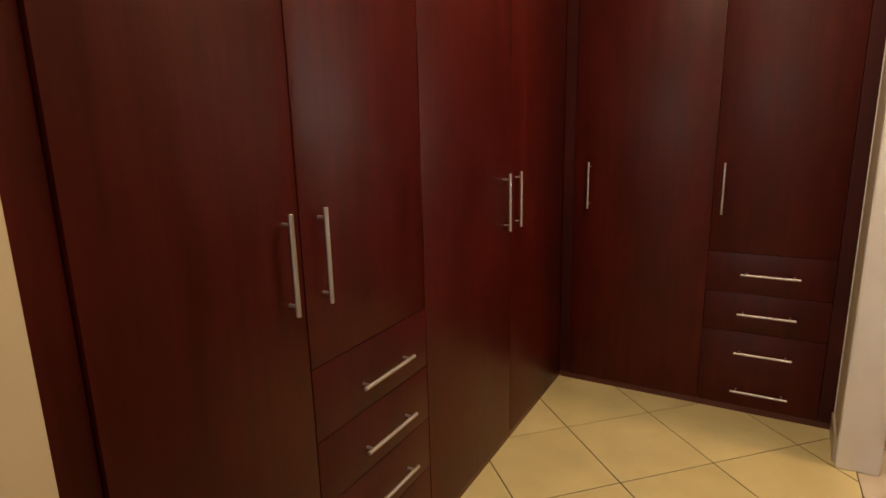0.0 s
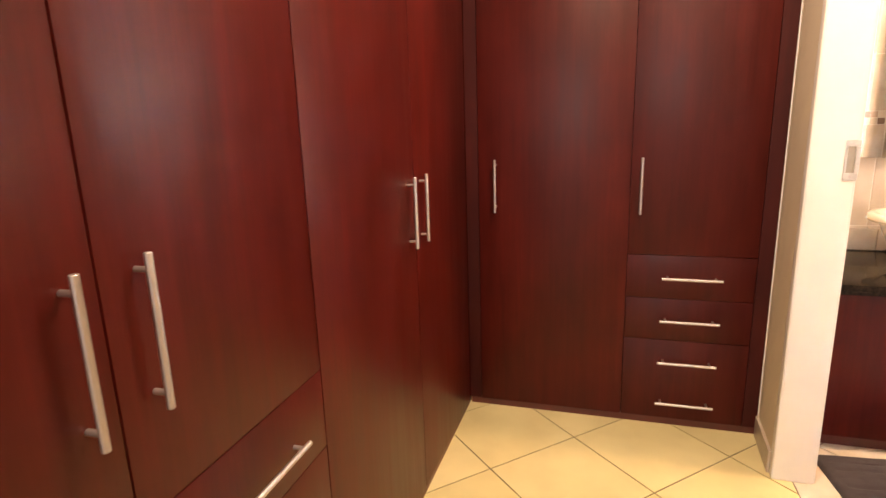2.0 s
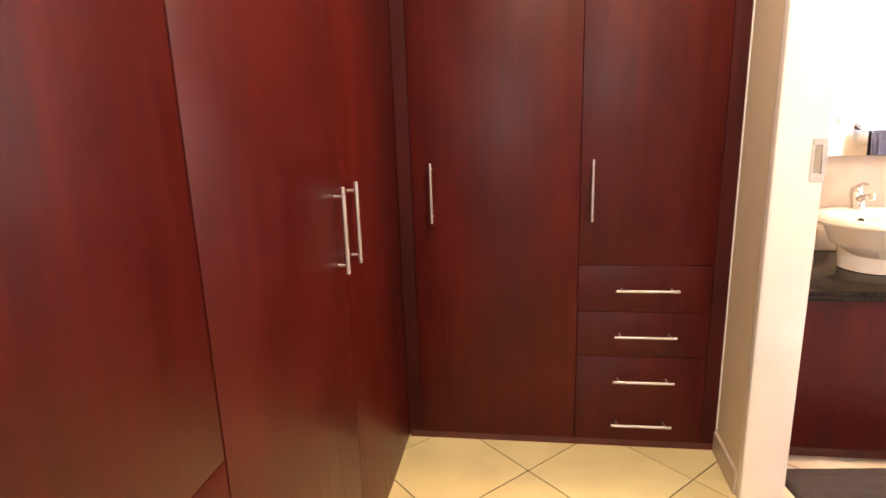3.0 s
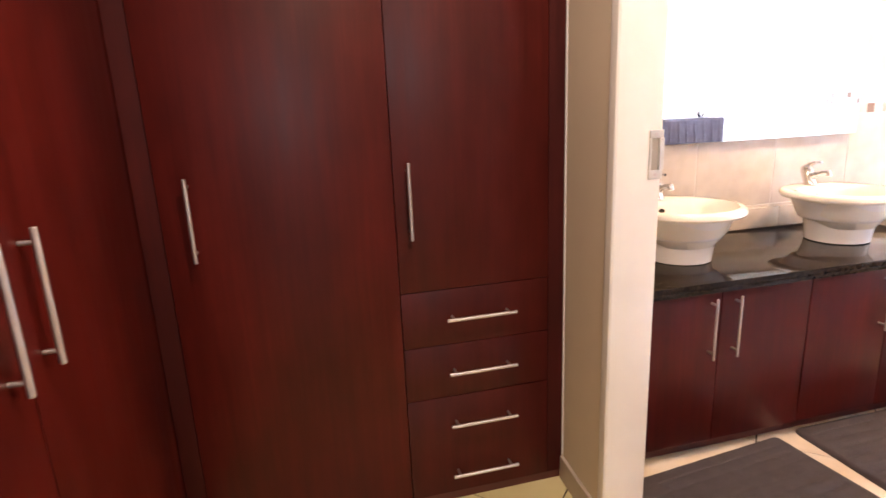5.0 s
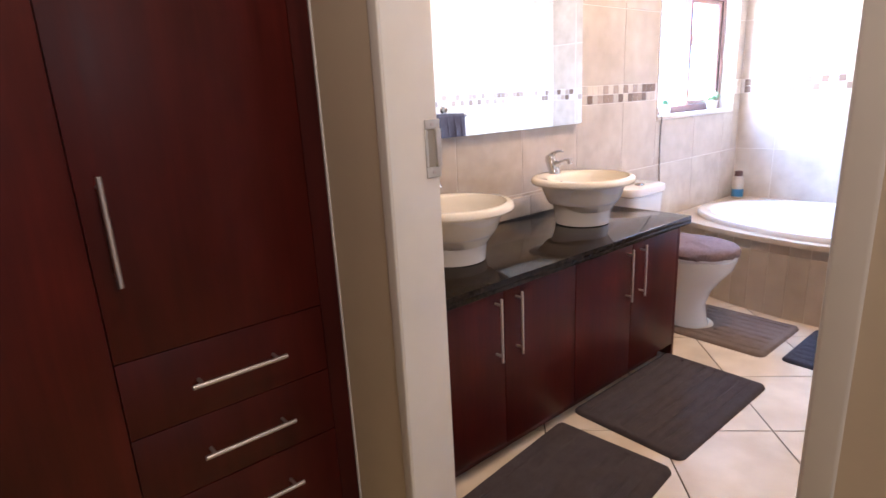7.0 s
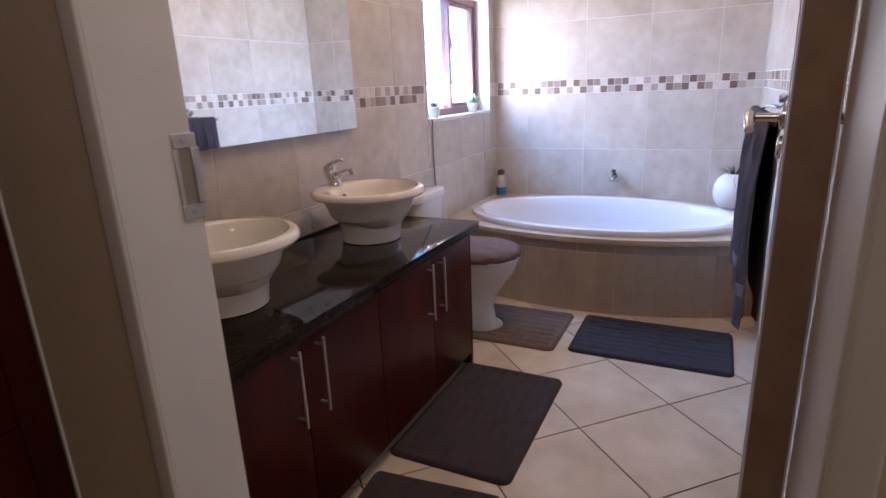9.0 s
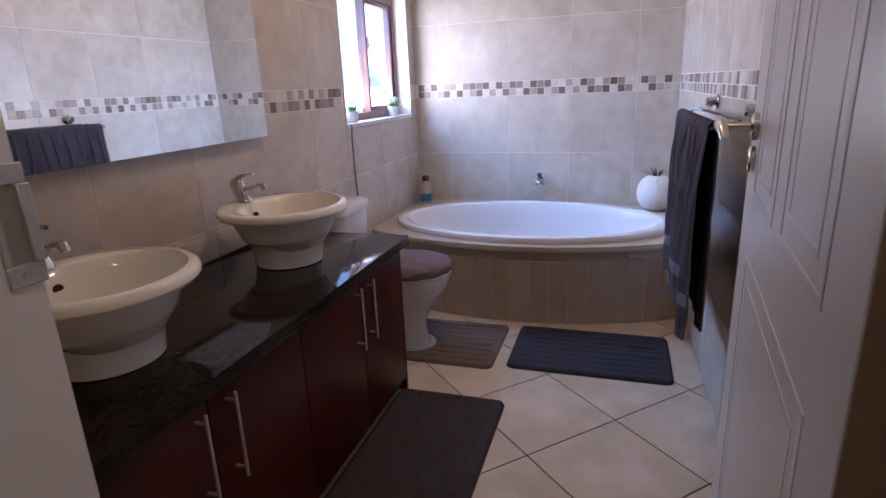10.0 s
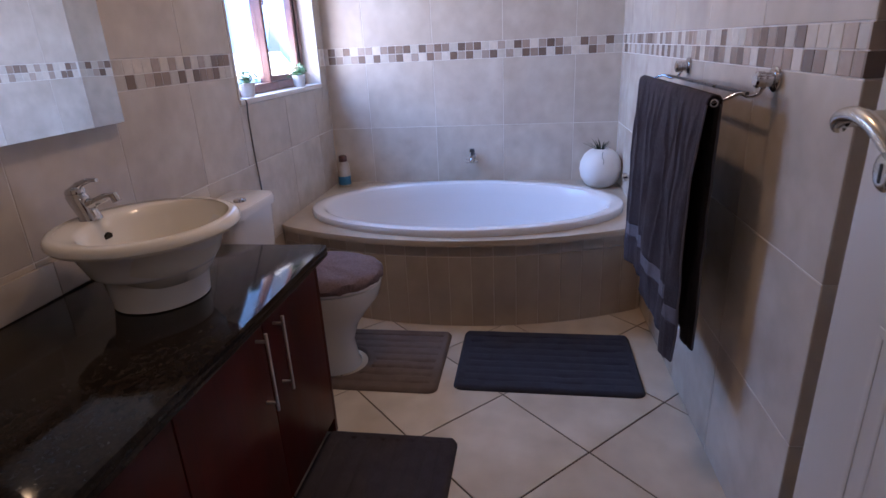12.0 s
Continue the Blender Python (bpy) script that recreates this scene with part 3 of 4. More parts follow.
def vanity_unit(x0, x1, end):
    u = thing("vanity_cabinet", ((x0 + x1) / 2, 2.98, 0), "dark mahogany vanity cabinet with two doors and steel bar handles", "cabinet", "vanity cabinets")
    part("body", boxes((x0 + 0.001, x1 - 0.001, VY + 0.02, YN - 0.002, 0.058, TOP - 0.036)), VENEER_D, u)
    part("plinth", boxes((x0 + 0.001, x1 - (0.06 if end else 0.001), VY + 0.045, VY + 0.06, 0.0, 0.057)), KICK, u)
    xm = (x0 + x1) / 2 - (0.004 if end else 0.001)
    for a, b, hx in ((x0, xm, xm - 0.047), (xm, x1 - (0.019 if end else 0), xm + 0.047)):
        d = part("door", boxes((a + GAP, b - GAP, VY, VY + 0.018, 0.060, TOP - 0.038), bev=0.0012, seg=2), VENEER, u)
        hx += 0.008
        bar_handle((hx, VY - 0.028, 0.380), (hx, VY - 0.028, 0.596), (0, -0.028, 0), d, 0.0043)
    if end:
        part("end_panel", boxes((x1 - 0.018, x1, VY + 0.001, YN - 0.002, 0.0, TOP - 0.036), bev=0.001), VENEER, u)


vanity_unit(VX0, 1.346, False)
vanity_unit(1.347, VX1, True)
worktop = thing("countertop", (1.35, 3.0, TOP - 0.035), "polished black speckled granite worktop on the vanity", "worktop")
part("slab", boxes((XW1 + 0.014, 2.142, 2.7112, YN - 0.001, TOP - 0.020, TOP), bev=0.002, seg=2), GRANITE, worktop)
part("edge_strip", boxes((XW1 + 0.014, 2.142, 2.711, 2.751, TOP - 0.036, TOP - 0.0202), bev=0.0015, seg=2), GRANITE, worktop, "doubled front edge")
part("underside", boxes((XW1 + 0.016, 2.138, 2.7515, YN - 0.002, TOP - 0.0358, TOP - 0.0205)), GRANITE, worktop)
upstand = tagged(new("tile_upstand"), "beige tile upstand along the worktop", "upstand", kind="structure")
ORIGIN[upstand.name] = Vector((0, 0, 0))
for k in range(4):
    part("tile", boxes((XW1 + 0.012 + 0.4 * k, min(XW1 + 0.409 + 0.4 * k, 2.142), YN - 0.013, YN - 0.001, TOP + 0.001, TOP + 0.092), bev=0.002, seg=2), WALL_TILE, upstand)

mirror = thing("wall_mirror", (1.4, YN - 0.004, 1.05), "large frameless mirror on the tiled wall above the basins", "mirror")
part("glass", boxes((0.60, 2.102, YN - 0.031, YN - 0.026, 1.047, 2.00), bev=0.0008), MIRROR, mirror)
part("backing", boxes((0.62, 2.09, YN - 0.0255, YN - 0.001, 1.06, 1.985)), GROUT_W, mirror, "pale backing board")


def basin(at):
    b = thing("wash_basin", None, "stepped white vessel basin with ivory bowl on granite worktop", "basin", "vessel basins", m=pose(*at))
    n = 72
    out = [(0.108, 0.001), (0.1135, 0.003), (0.114, 0.010), (0.124, 0.080), (0.127, 0.084), (0.140, 0.086), (0.145, 0.089), (0.150, 0.098),
           (0.178, 0.160), (0.186, 0.164), (0.201, 0.164), (0.212, 0.169), (0.2165, 0.177), (0.214, 0.186), (0.204, 0.1915), (0.192, 0.1925)]
    loops = [oval(0, 0, z * 1.05, r, r, n) for r, z in out]
    part("body", rings(bmesh.new(), loops, True, False), WHITE, b)
    inner = [(0.1915, 0.1915, 0.0, 0.1925), (0.187, 0.166, -0.022, 0.1915), (0.184, 0.160, -0.026, 0.187), (0.172, 0.148, -0.028, 0.165), (0.150, 0.130, -0.028, 0.110), (0.110, 0.098, -0.026, 0.060), (0.05, 0.045, -0.022, 0.042), (0.022, 0.022, -0.02, 0.040)]
    loops = [oval(0, cy, z * 1.05, a, c, n) for a, c, cy, z in inner]
    part("bowl", rings(bmesh.new(), loops, False, True), CREAM, b, "ivory glazed bowl")
    part("rim", rings(bmesh.new(), [oval(0, 0, z * 1.05 + 0.0006, r, r, n) for r, z in [(0.186, 0.167), (0.201, 0.1635), (0.2125, 0.166), (0.218, 0.1735), (0.2175, 0.182), (0.212, 0.190), (0.203, 0.1935), (0.1912, 0.1935)]]), CREAM, b, "rolled ivory rim")
    bm = bmesh.new()
    # No real opening: a black disc gives the overflow's inner shade.
    rod(bm, (0, -0.028 + 0.146, 0.1575), (0, -0.028 + 0.1405, 0.156), 0.0125, n=20)
    part("overflow", bm, HOLE_SHADE, b, "small overflow hole drawn as a disc in shade colour")
    bm = bmesh.new()
    rings(bm, [oval(0, -0.02, 0.0425, 0.021, 0.021, 24), oval(0, -0.02, 0.0455, 0.018, 0.018, 24)], False, True)
    part("waste", bm, CHROME, b)
    return b


def tap(at, rz):
    t = thing("basin_mixer", None, "chrome single lever basin mixer on the basin rim", "tap", "basin mixers", m=pose(*at, 0, 0, rz))
    K = 0.9
    bm = bmesh.new()
    rings(bm, [oval(0, 0, 0, 0.030, 0.030, 28), oval(0, 0, 0.005, 0.029, 0.029, 28), oval(0, 0.002, 0.010, 0.027, 0.028, 28), oval(0, 0.014, 0.036, 0.027, 0.030, 28), oval(0, 0.025, 0.062, 0.026, 0.031, 28), oval(0, 0.028, 0.073, 0.022, 0.026, 28)], True, True)
    bmesh.ops.scale(bm, vec=(K, K, K), verts=bm.verts)
    part("body", bm, CHROME, t)
    bm = bmesh.new()
    sweep(bm, curve_points([(0, 0.012, 0.034), (0, -0.026, 0.048), (0, -0.066, 0.063), (0, -0.092, 0.066)], 6), [0.017] * 6 + [0.0115] * 6 + [0.0095] * 7, 16)
    rod(bm, (0, -0.086, 0.071), (0, -0.095, 0.049), 0.0112, n=18)
    bmesh.ops.scale(bm, vec=(K, K, K), verts=bm.verts)
    part("spout", bm, CHROME, t)
    bm = bmesh.new()
    rings(bm, [oval(0, 0.028, 0.074, 0.024, 0.028, 24), oval(0, 0.026, 0.084, 0.022, 0.025, 24), oval(0, 0.022, 0.091, 0.013, 0.015, 24)], True, True)
    sweep(bm, curve_points([(0, 0.028, 0.083), (0, 0.004, 0.098), (0, -0.024, 0.108), (0, -0.048, 0.109)], 5), [0.011] * 5 + [0.008] * 5 + [0.0055] * 6, 12)
    bmesh.ops.scale(bm, vec=(K, K, K), verts=bm.verts)
    part("lever", bm, CHROME, t)
    return t


BASIN_Y = 3.008
first = basin((1.016, BASIN_Y, TOP))
copy_thing(first, pose(1.758, BASIN_Y, TOP))
first = tap((1.024, BASIN_Y + 0.158, TOP + 0.2015), 0)
copy_thing(first, pose(1.768, BASIN_Y + 0.158, TOP + 0.2015))


# ---- toilet ----
def toilet():
    cx = 2.493
    t = thing("toilet", (cx, 2.95, 0), "white ceramic close-coupled toilet with a fleece covered lid", "toilet")
    n = 48
    sec = [(0.0, 0.112, 0.185, 2.953), (0.012, 0.112, 0.185, 2.953), (0.03, 0.104, 0.176, 2.953), (0.12, 0.096, 0.165, 2.953), (0.20, 0.104, 0.172, 2.935), (0.27, 0.135, 0.20, 2.915), (0.33, 0.163, 0.225, 2.895), (0.375, 0.178, 0.236, 2.893), (0.392, 0.180, 0.238, 2.893), (0.396, 0.172, 0.23, 2.893)]
    part("pan", rings(bmesh.new(), [oval(cx, cy, z * 0.945, a, b, n, 2.2) for z, a, b, cy in sec], True, True), WHITE, t)
    def d_plan(w, y0, y1, z, r):
        """Outline with a flat back and well rounded front corners."""
        pts = [(cx + w, y1, z), (cx - w, y1, z)]
        for k in range(9):
            an = math.pi + k * math.pi / 16
            pts.append((cx - w + r + r * math.cos(an), y0 + r * 0.8 + r * 0.8 * math.sin(an), z))
        for k in range(9):
            an = 1.5 * math.pi + k * math.pi / 16
            pts.append((cx + w - r + r * math.cos(an), y0 + r * 0.8 + r * 0.8 * math.sin(an), z))
        return pts
    bm = rings(bmesh.new(), [d_plan(0.142, 3.142, 3.288, 0.352, 0.05), d_plan(0.150, 3.132, 3.288, 0.365, 0.055), d_plan(0.160, 3.118, 3.288, 0.50, 0.06), d_plan(0.166, 3.110, 3.288, 0.652, 0.065)], True, True)
    box(bm, cx - 0.10, cx + 0.10, 3.02, 3.24, 0.25, 0.360, 0.02, 3)
    part("cistern", bm, WHITE, t)
    bm = rings(bmesh.new(), [d_plan(0.166, 3.108, 3.296, 0.6545, 0.065), d_plan(0.174, 3.098, 3.296, 0.658, 0.07), d_plan(0.176, 3.096, 3.296, 0.684, 0.072), d_plan(0.171, 3.102, 3.294, 0.695, 0.07), d_plan(0.150, 3.125, 3.285, 0.700, 0.06)], True, True)
    lid = part("cistern_lid", bm, WHITE, t)
    bm = bmesh.new()
    rings(bm, [oval(cx - 0.02, 3.165, 0.7002, 0.024, 0.024, 28), oval(cx - 0.02, 3.165, 0.708, 0.023, 0.023, 28), oval(cx - 0.02, 3.165, 0.7105, 0.018, 0.018, 28)], True, True)
    part("flush_button", bm, CHROME, lid, "chrome flush button")
    part("seat", rings(bmesh.new(), [oval(cx, 2.893, z - 0.0218, a, b, n, 2.2) for z, a, b in ((0.397, 0.178, 0.236), (0.400, 0.184, 0.242), (0.410, 0.184, 0.242), (0.414, 0.17, 0.23))], True, True), WHITE, t)
    # fleece cover: a plump, uneven cushion over the lid
    loops = []
    for z, k in ((0.402, 0.97), (0.408, 1.02), (0.424, 1.045), (0.440, 1.02), (0.450, 0.95), (0.456, 0.82), (0.459, 0.6), (0.461, 0.35), (0.462, 0.1)):
        loops.append([(x + 0.009 * noise.noise((x * 40, y * 40, z * 60)), y + 0.009 * noise.noise((x * 43 + 7, y * 40, z * 60)), zz + 0.006 * noise.noise((x * 24, y * 24 + 5, 2)) + 0.003 * noise.noise((x * 70, y * 70, 9)))
                      for x, y, zz in oval(cx, 2.894, z - 0.0218, 0.180 * k, 0.237 * k, 72, 2.2)])
    part("lid_cover", rings(bmesh.new(), loops, True, True), FLUFF, t, "mauve brown fleece lid cover")


toilet()


# ---- bath ----
def bath():
    t = thing("bath", (3.4, 2.42, 0), "white oval bath built into a curved tiled surround", "bath")
    cx, cy, a, b = 3.345, 2.432, 0.472, 0.795
    ZD = 0.420
    R, ax, ay = 1.75, 4.592, 2.44       # arc of the curved front
    def edge(th):
        # where a ray from the bath's middle meets the walls or the curved front
        c, s = math.cos(th), math.sin(th)
        best = 9.0
        if c > 1e-6:
            best = min(best, (XE - 0.001 - cx) / c)
        if s > 1e-6:
            best = min(best, (YN - 0.001 - cy) / s)
        if s < -1e-6:
            best = min(best, (YS + 0.016 - cy) / s)
        ox, oy = cx - ax, cy - ay
        q = ox * c + oy * s
        disc = q * q - (ox * ox + oy * oy - (R + 0.018) ** 2)
        if c < 0.3:
            best = min(best, -q + math.sqrt(disc))
        return cx + best * c, cy + best * s
    n = 120
    ths = [k * math.tau / n for k in range(n)]
    outer = [edge(t_) for t_ in ths]
    inner = [(cx + (a - 0.02) * math.cos(t_), cy + (b - 0.02) * math.sin(t_)) for t_ in ths]
    bm = bmesh.new()
    rings(bm, [[(x, y, ZD - 0.028) for x, y in outer], [(x, y, ZD - 0.003) for x, y in outer], [(x * 0.997 + cx * 0.003, y * 0.997 + cy * 0.003, ZD) for x, y in outer], [(x, y, ZD) for x, y in inner]])
    part("deck", bm, DECK_TILE, t, "beige tiled bath deck")
    prof = [(1.0, 1.0, ZD + 0.0005), (1.004, 1.003, ZD + 0.012), (1.003, 1.002, ZD + 0.024), (0.994, 0.996, ZD + 0.031), (0.975, 0.984, ZD + 0.0335), (0.905, 0.942, ZD + 0.033), (0.872, 0.921, ZD + 0.027), (0.850, 0.905, ZD + 0.008), (0.828, 0.886, ZD - 0.03), (0.79, 0.85, ZD - 0.12), (0.73, 0.79, ZD - 0.24), (0.64, 0.70, ZD - 0.31), (0.45, 0.50, ZD - 0.335), (0.1, 0.1, ZD - 0.34)]
    part("tub", rings(bmesh.new(), [oval(cx, cy, z, a * p, b * q, 120) for p, q, z in prof], False, True), ACRYLIC, t, "glossy white acrylic tub")
    # curved front: backing and single tiles
    th0 = math.asin((YN - ay) / R)
    bm = bmesh.new()
    lower, upper = [], []
    for k in range(61):
        th = math.pi - th0 + 2 * th0 * k / 60
        x, y = ax + (R - 0.0010) * math.cos(th), ay + (R - 0.0010) * math.sin(th)
        lower.append(bm.verts.new((x, y, 0)))
        upper.append(bm.verts.new((x, y, ZD - 0.02)))
    for k in range(60):
        bm.faces.new((lower[k], lower[k + 1], upper[k + 1], upper[k]))
    front = part("front", bm, GROUT_S, t, "curved tiled bath front")
    step = 0.0985 / R
    count = int(2 * th0 / step)
    for z0, z1 in ((0.002, 0.338), (0.341, 0.391)):
        bm = boxes((-0.010, 0.0, -0.0478, 0.0478, z0, z1), bev=0.0015)
        base = part("tile", bm, SKIRT_TILE, front, smooth=False)
        me = base.data
        me.transform(Matrix.Translation(ORIGIN[t.name]))
        for k in range(count):
            th = math.pi - th0 + step * (k + 0.5) + 0.5 * (2 * th0 - count * step)
            ob = base if k == 0 else new("tile", me)
            ob.parent = front
            ob.matrix_basis = Matrix.Translation(-ORIGIN[t.name]) @ Matrix.Translation((ax + R * math.cos(th), ay + R * math.sin(th), 0)) @ Matrix.Rotation(th, 4, "Z") @ Matrix.Translation((0.001, 0, 0))
    bm = bmesh.new()
    rod(bm, (cx, cy + 0.52, ZD - 0.10), (cx, cy + 0.53, ZD - 0.103), 0.02, n=20)
    part("overflow", bm, CHROME, t)


DECK_TILE = tile_material("beige_deck_tile", (0.50, 0.42, 0.34), (0.56, 0.48, 0.39), (0.60, 0.53, 0.44), 0.3)
GROUT_S = simple("pale_front_grout", (0.58, 0.52, 0.44), 0.9, 0, 0.08, 30)
bath()


def wall_tap(m, label):
    t = thing("bath_tap", None, label, "tap", m=m)
    bm = bmesh.new()
    rod(bm, (0, 0, 0.001), (0, 0, 0.010), 0.026, 0.022, 24)
    rod(bm, (0, 0, 0.008), (0, 0, 0.045), 0.012, n=18)
    part("body", bm, CHROME, t)
    bm = bmesh.new()
    rod(bm, (0, 0, 0.043), (0, 0, 0.062), 0.021, 0.018, 12)
    part("knob", bm, CHROME, t)
    return t


spout = thing("bath_spout", None, "small chrome bath spout on the tiled wall", "tap", m=pose(XE, 2.436, 0.565, 0, 0, 90) @ Matrix.Scale(1.3, 4))
bm = bmesh.new()
rings(bm, [[(0.017 * math.cos(k * math.tau / 28), y, 0.017 * math.sin(k * math.tau / 28) + 0.008) for k in range(28)] for y in (0.001, 0.006)], True, True)
part("flange", bm, CHROME, spout)
bm = bmesh.new()
sweep(bm, curve_points([(0, 0.004, 0.008), (0, 0.030, 0.008), (0, 0.052, 0.002), (0, 0.060, -0.016)], 6), [0.0095] * 12 + [0.010] * 7, 16)
part("pipe", bm, CHROME, spout)
# The knob's dark reflection is painted by using dark metal here.
bm = bmesh.new()
rod(bm, (0, 0.028, 0.012), (0, 0.028, 0.032), 0.006, 0.006, 14)
rod(bm, (0, 0.028, 0.030), (0, 0.028, 0.044), 0.013, 0.010, 16)
part("knob", bm, GUNMETAL, spout, "tap knob with its dark reflection put into the colour")
bm = bmesh.new()
rod(bm, (-0.026, 0.030, -0.012), (0.026, 0.030, -0.012), 0.0055, n=12)
rod(bm, (-0.027, 0.030, -0.012), (-0.021, 0.030, -0.012), 0.009, n=12)
rod(bm, (0.021, 0.030, -0.012), (0.027, 0.030, -0.012), 0.009, n=12)
part("cross_handle", bm, CHROME, spout)
wall_tap(SKEW @ pose(3.36, YS, 0.565, -90, 0, 0), "chrome round bath tap on the side wall")


# ---- mats ----
def mat_grid(x0, x1, y0, y1, r, h, grooves_along, count, notch=None, seed=0, wear=0.5):
    """A soft foam mat with rounded corners and pressed grooves."""
    nx, ny = (150, 90) if x1 - x0 > y1 - y0 else (90, 150)
    bm, grid = bmesh.new(), []
    def squeeze(u, lo, hi):
        d = min(u - lo, hi - u)
        return 0.0 if d >= r else r - math.sqrt(max(0.0, r * r - (r - d) ** 2))
    for i in range(nx + 1):
        u = i / nx
        x = x0 + (x1 - x0) * u
        cut = squeeze(x, x0, x1)
        lo, hi = y0 + cut, y1 - cut
        if notch:
            nxc, ny0, w = notch
            if abs(x - nxc) < w:
                hi = min(hi, ny0 + w - math.sqrt(w * w - (x - nxc) ** 2))
        col = []
        for j in range(ny + 1):
            y = lo + (hi - lo) * j / ny
            edge = min(x - x0, x1 - x, y - y0, y1 - y, y - lo + 0.001, hi - y + 0.001)
            z = h * (1 - (1 - min(1, edge / 0.016)) ** 2)
            a, b, lo2, hi2 = (y, x, y0, y1) if grooves_along == "x" else (x, y, x0, x1)
            span = (hi2 - lo2 - 0.10) / count
            ph = (a - lo2 - 0.05) / span
            if 0 <= ph <= count and edge > 0.035:
                f = abs(ph - round(ph)) * span
                worn = wear + (1.15 - wear) * max(0.0, noise.noise((b * 7 + seed, round(ph) * 3.7, seed))) * 1.6
                z -= 0.0105 * worn * math.exp(-(f / 0.0080) ** 2)
            z += 0.0012 * noise.noise((x * 14, y * 14, seed))
            col.append(bm.verts.new((x, y, max(0.0015, z + 0.0015))))
        grid.append(col)
    for i in range(nx):
        for j in range(ny):
            bm.faces.new((grid[i][j], grid[i + 1][j], grid[i + 1][j + 1], grid[i][j + 1]))
    rim = [e for e in bm.edges if e.is_boundary]
    ext = bmesh.ops.extrude_edge_only(bm, edges=rim)
    for v in ext["geom"]:
        if isinstance(v, bmesh.types.BMVert):
            v.co.z = 0.0
    return bm


bm = mat_grid(0.625, 1.315, 2.306, 2.740, 0.035, 0.014, "x", 7, seed=1, wear=0.12)
bmesh.ops.rotate(bm, cent=(1.315, 2.306, 0), matrix=Matrix.Rotation(radians(5.6), 3, "Z"), verts=bm.verts)
single("bath_mat", bm, MAT_CLOTH, "charcoal grooved foam mat before the vanity by the doorway", "bath mat", "foam bath mats")
single("bath_mat", mat_grid(1.362, 2.066, 2.311, 2.754, 0.035, 0.014, "x", 7, seed=2, wear=0.4), MAT_CLOTH, "charcoal grooved foam mat on tiles before the vanity", "bath mat", "foam bath mats")
single("bath_mat", mat_grid(2.342, 2.786, 1.669, 2.369, 0.035, 0.015, "y", 7, seed=3, wear=0.28), MAT_NAVY, "dark blue-grey grooved foam mat before the bath", "bath mat", "foam bath mats")
single("toilet_mat", mat_grid(2.308, 2.772, 2.425, 2.905, 0.035, 0.013, "y", 7, notch=(2.493, 2.743, 0.122), seed=4), RUG_CLOTH, "taupe grooved contour mat around the toilet foot", "toilet mat")


# ---- towel rail and towel ----
RAIL_Y = YS + 0.120
rail = thing("towel_rail", (2.33, YS, 1.1), "chrome double towel rail on round wall mounts", "towel rail")
for x, end in ((2.650, 2.770), (1.978, 2.010)):
    bm = bmesh.new()
    prof = [(0.028, 0.001), (0.028, 0.006), (0.024, 0.010), (0.016, 0.012), (0.015, 0.026), (0.018, 0.028), (0.018, 0.042), (0.014, 0.046)]
    rings(bm, [[(x + r * math.cos(k * math.tau / 28), YS + y, 1.110 + r * math.sin(k * math.tau / 28)) for k in range(28)] for r, y in prof], True, True)
    mount = part("mount", bm, CHROME, rail, "round chrome wall mount")
    bm = bmesh.new()
    d = end - x
    sweep(bm, curve_points([(x, YS + 0.022, 1.100), (x + d * 0.05, YS + 0.032, 1.080), (x + d * 0.25, YS + 0.050, 1.073), (x + d * 0.5, YS + 0.068, 1.080), (x + d * 0.8, YS + 0.096, 1.066), (end, RAIL_Y, 1.060)], 6), 0.0042, 10)
    part("bracket", bm, CHROME, rail)
part("inner_bar", rod(bmesh.new(), (2.690, YS + 0.055, 1.080), (1.985, YS + 0.055, 1.080), 0.0045), GUNMETAL, rail, "thin dark inner bar")
bm = bmesh.new()
rings(bm, [[(x, RAIL_Y + q * math.cos(k * math.tau / 20), 1.060 + q * math.sin(k * math.tau / 20)) for k in range(20)] for x, q in ((2.03, 0.0065), (1.996, 0.0065), (1.996, 0.0095), (2.786, 0.0095), (2.786, 0.0065), (2.77, 0.0065))], True, True)
part("outer_bar", bm, CHROME, rail, "chrome tube with open ends")
rail.matrix_world = SKEW @ rail.matrix_world


